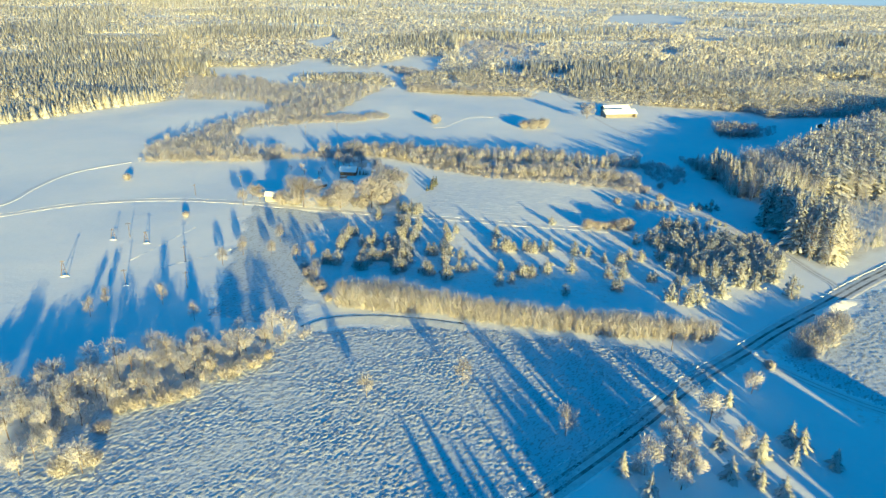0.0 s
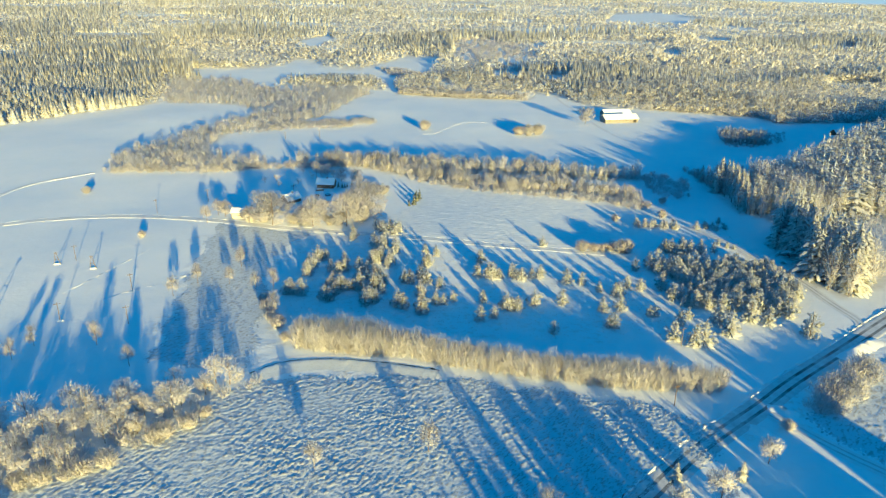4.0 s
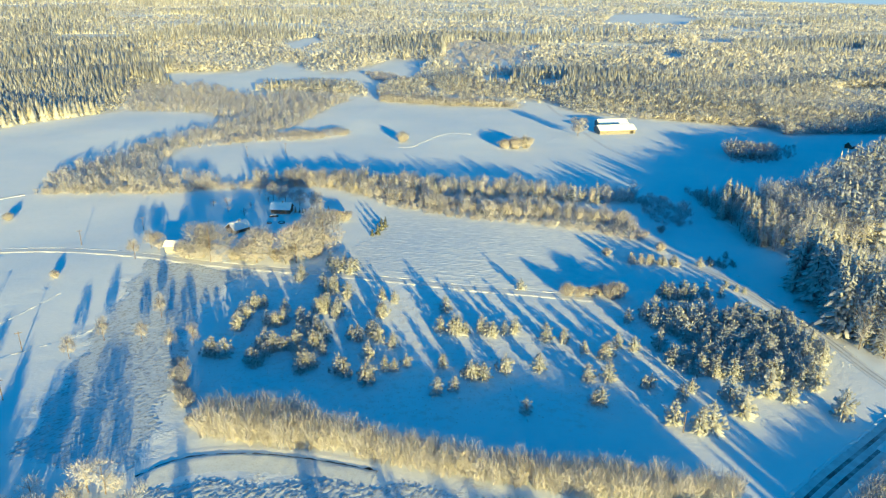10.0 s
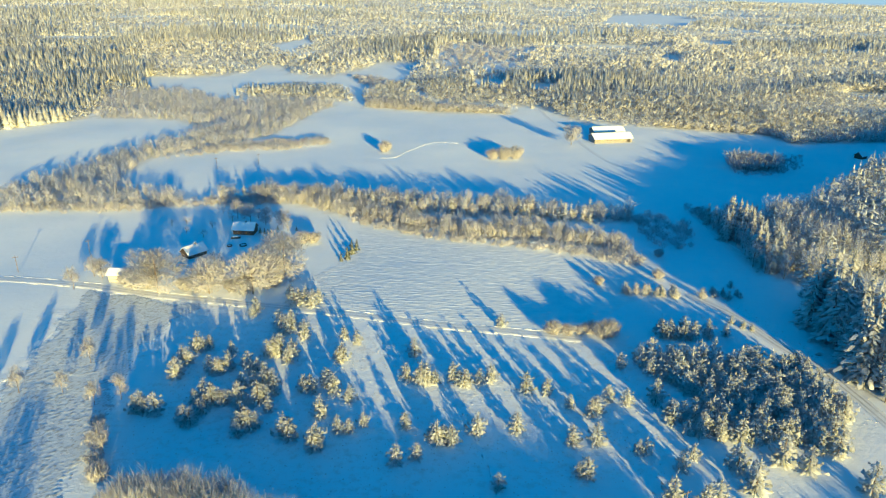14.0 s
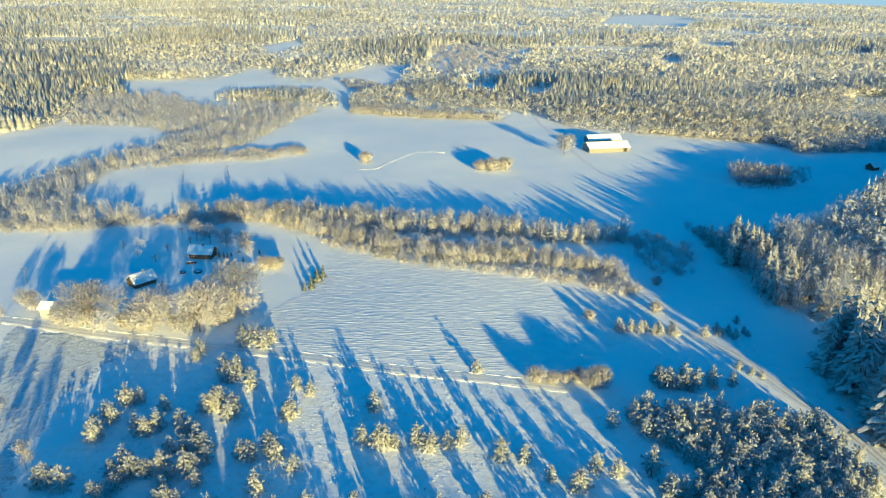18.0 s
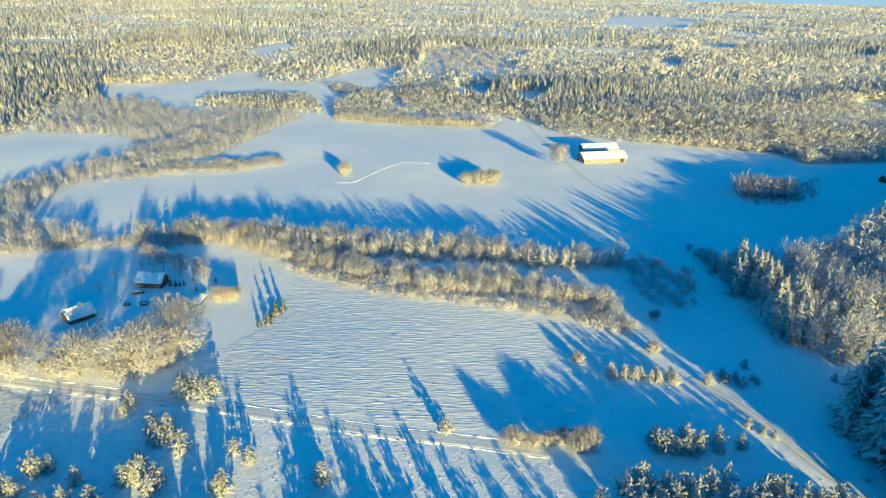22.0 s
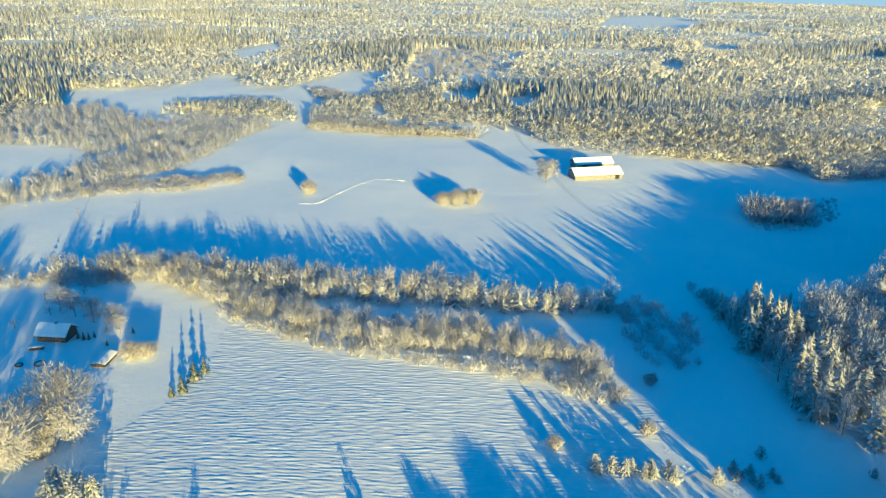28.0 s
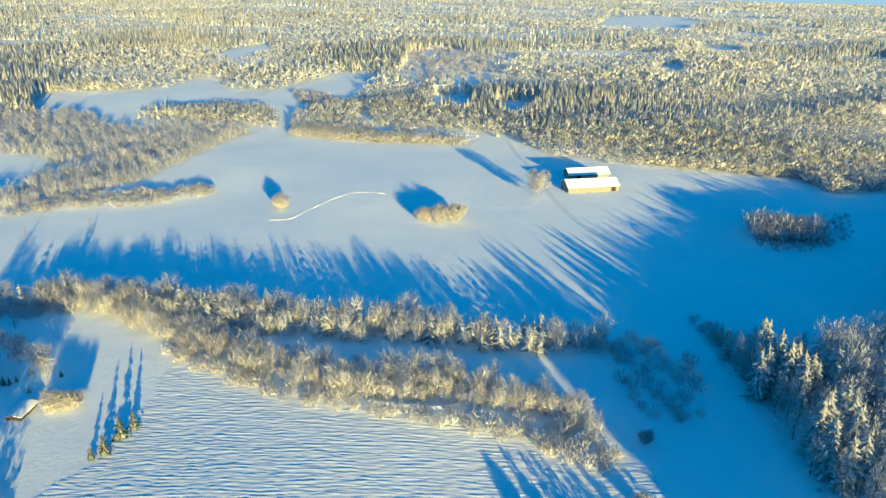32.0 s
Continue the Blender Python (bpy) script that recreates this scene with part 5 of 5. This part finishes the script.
gable_house("far_house", "far house with a snowy roof among trees", "house", 62, 916, 20, 12, 8, 3, 6.2, M_PLANK, [(-3, 1, 1, 1.1), (2, 1, 1, 1.1)], [], None)
gable_house("hut", "small dark hut with a snowy roof in the shaded field", "hut", 298, 556, 30, 6, 5, 2.2, 4.4, M_TIMBER, [], [(0, 1.0, 1.9)], None, 0.2)


# ---- poles, snow heaps and farm clutter ----
def utility_pole(x, y, h=6.8, arms=True):
    root = tagged(new("utility_pole"), "weathered wooden power pole standing in the snow", "utility pole", "power poles")
    root.matrix_basis = pose(x, y, float(gz(x, y)) - 0.1, 0, 0, 25)
    part("post", mesh_from("post", *tube([(0, 0, 0), (0, 0, h * 0.5), (0.03, 0, h)], [0.12, 0.11, 0.09], 8), M_BARK), root)
    if arms:
        arm = part("crossarm", box(-1.0, -0.07, h - 0.7, 1.0, 0.07, h - 0.56, M_TIMBER, "crossarm"), root)
        for k in (-0.85, 0.0, 0.85):
            part("insulator", mesh_from("insulator", *tube([(k, 0, h - 0.58), (k, 0, h - 0.45), (k, 0, h - 0.34)], [0.05, 0.07, 0.03], 6), M_METAL), arm)
    return root


def frame_pole(x, y, h):
    """Two legs that meet at the top, with a brace between them."""
    root = tagged(new("utility_pole"), "weathered wooden power pole on two splayed legs", "utility pole", "splayed power poles")
    root.matrix_basis = pose(x, y, float(gz(x, y)) - 0.1, 0, 0, 10)
    for k in (-1, 1):
        part("leg", mesh_from("leg", *tube([(k * 1.15, 0, 0), (k * 0.6, 0, h * 0.5), (k * 0.08, 0, h)], [0.12, 0.11, 0.09], 8), M_BARK), root)
    part("brace", box(-0.75, -0.06, h * 0.4, 0.75, 0.06, h * 0.4 + 0.14, M_TIMBER, "brace"), root)
    arm = part("crossarm", box(-0.7, -0.06, h - 0.45, 0.7, 0.06, h - 0.33, M_TIMBER, "crossarm"), root)
    for k in (-0.6, 0.6):
        part("insulator", mesh_from("insulator", *tube([(k, 0, h - 0.34), (k, 0, h - 0.22), (k, 0, h - 0.12)], [0.05, 0.07, 0.03], 6), M_METAL), arm)


for x, y in POLES:
    utility_pole(x, y)
for x, y, h in FRAME_POLES:
    frame_pole(x, y, h)


def snow_mound(x, y, r, h, seed):
    g = np.random.default_rng(seed)
    V, F, k = [(x, y, float(gz(x, y)) + h)], [], 14
    for ring, (q, z) in enumerate(((0.3, 0.9), (0.6, 0.55), (0.85, 0.22), (1.0, -0.1))):
        for i in range(k):
            a = 2 * math.pi * i / k
            rr = r * q * g.uniform(0.8, 1.2)
            px, py = x + math.cos(a) * rr * 1.5, y + math.sin(a) * rr
            V.append((px, py, float(gz(px, py)) + (h * z * g.uniform(0.75, 1.2) if z > 0 else -0.1)))
    for i in range(k):
        F.append((0, 1 + i, 1 + (i + 1) % k))
    for ring in range(3):
        for i in range(k):
            a, b = 1 + ring * k + i, 1 + ring * k + (i + 1) % k
            F += [(a, a + k, b + k), (a, b + k, b)]
    return tagged(new("snow_mound", mesh_from("snow_mound", V, F, M_SNOW, None, True)), "low mound of drifted snow round a pole", "snow mound", "snow mounds")


for i, (x, y, r, h) in enumerate(HEAPS):
    snow_mound(x, y, r, h, 40 + i)


snow_bank([(52, 395.6), (58, 394.6), (64, 393.8), (73, 392.8)], 2.2, 0.55, "ragged bank of snow at the edge of the ploughed field", 23, 0.5)


# sunlit faces of the embankments at the junction
for i, line in enumerate(ROAD_BANKS):
    v, f, a = ribbon(line, 6.2 if i == 0 else 4.6, -0.1, [(-1, -0.2), (-0.75, 1.0), (-0.4, 1.15), (0.2, 0.7), (1, -0.2)], 0.8, 0.3, 60 + i)
    rows = len(v) // 5
    v = [(x, y, float(gz(x, y)) - 0.1 + (z - float(gz(x, y)) + 0.1) * math.sin(math.pi * (0.04 + 0.92 * (j // 5) / (rows - 1)))) for j, (x, y, z) in enumerate(v)]
    tagged(new("snow_bank", mesh_from("snow_bank", v, f, M_SNOW, None, True)), "sloping snow embankment at the road junction", "snow bank", "embankments at the junction")


# trails trodden through the snow
for i, line in enumerate(TRAILS):
    v, f, a = ribbon(line, 0.8, -0.02, [(-1, 0), (-0.5, 0.05), (0, 0.01), (0.5, 0.05), (1, 0)], 1.0, 0.4, 80 + i)
    tagged(new("trail", mesh_from("trail", v, f, M_SNOW, None, True)), "narrow trodden trail across the snowy field", "trail", kind="structure")


# ---- ditch and lane in the far field ----
v, f, a = ribbon(DITCH, 1.8, 0.0, [(-1, 0.0), (-0.7, 0.1), (-0.2, 0.12), (0.1, 0.02), (0.6, 0.02), (0.8, 0.1), (1, 0.0)], 1.4, 0.4, 21)
tagged(new("ditch", mesh_from("ditch", v, f, M_SNOW, None, True)), "snow-rimmed drainage ditch in the far field", "ditch", kind="structure")
road("road_barn", BARN_LANE, 3.0, 0.2, 0.05, "wheel tracks in the snow leading to the barns")


# ---- the farmyard ----
def ring(x, y, r):
    root = tagged(new("well_ring"), "snow-filled concrete ring in the shaded yard", "concrete ring", "rings in the yard")
    root.matrix_basis = pose(x, y, float(gz(x, y)) - 0.05)
    V, F, k = [], [], 20
    for q, z in ((r, 0), (r, 0.5), (r - 0.18, 0.5), (r - 0.18, 0.25)):
        for i in range(k):
            a = 2 * math.pi * i / k
            V.append((q * math.cos(a), q * math.sin(a), z))
    for j in range(3):
        for i in range(k):
            F.append((j * k + i, j * k + (i + 1) % k, (j + 1) * k + (i + 1) % k, (j + 1) * k + i))
    part("wall", mesh_from("wall", V, F, M_DARK), root)
    part("snow_fill", mesh_from("snow_fill", *tube([(0, 0, 0.05), (0, 0, 0.3), (0, 0, 0.36)], [r - 0.2, r - 0.22, 0.02], 16), M_SNOW), root)


for i, (x, y) in enumerate(RINGS):
    ring(x, y, 1.5 - 0.4 * i)


def log_pile(x, y, turn, length, rows, label):
    root = tagged(new("log_pile"), label, "log pile")
    root.matrix_basis = pose(x, y, float(gz(x, y)), 0, 0, turn)
    for j in range(rows):
        for i in range(4 - j):
            v, f = tube([(0, 0, -length / 2), (0, 0, 0), (0, 0, length / 2)], [0.17, 0.16, 0.17], 8)
            v = v[:, [2, 1, 0]] + (0, (i - 1.5 + 0.5 * j) * 0.36, 0.15 + 0.3 * j)
            part("log", mesh_from("log", v, f, M_BARK), root)
    part("snow_cover", box(-length / 2, -0.45, 0.2 + 0.3 * rows, length / 2, 0.45, 0.32 + 0.3 * rows, M_SNOW, "snow_cover", 0.05), root)


log_pile(*LOGS[0], 15, 4.0, 2, "low pile of dark logs under snow beside the house")
stand(spruce_protos(2, 350, "small dark snow-dusted spruce beside the farmhouse", "small yard spruces", 0.24, M_GREEN), YARD_SPRUCES, 2.0, 3.2)
stand(broad_protos(2, 360, 5, 2.4, 420, ("fruit_tree", "small rimed fruit tree in the shaded yard"), "fruit tree", "fruit trees in the yard", M_BIRCH, 0.6, 0.1), FRUIT_TREES, 3.5, 5.0)
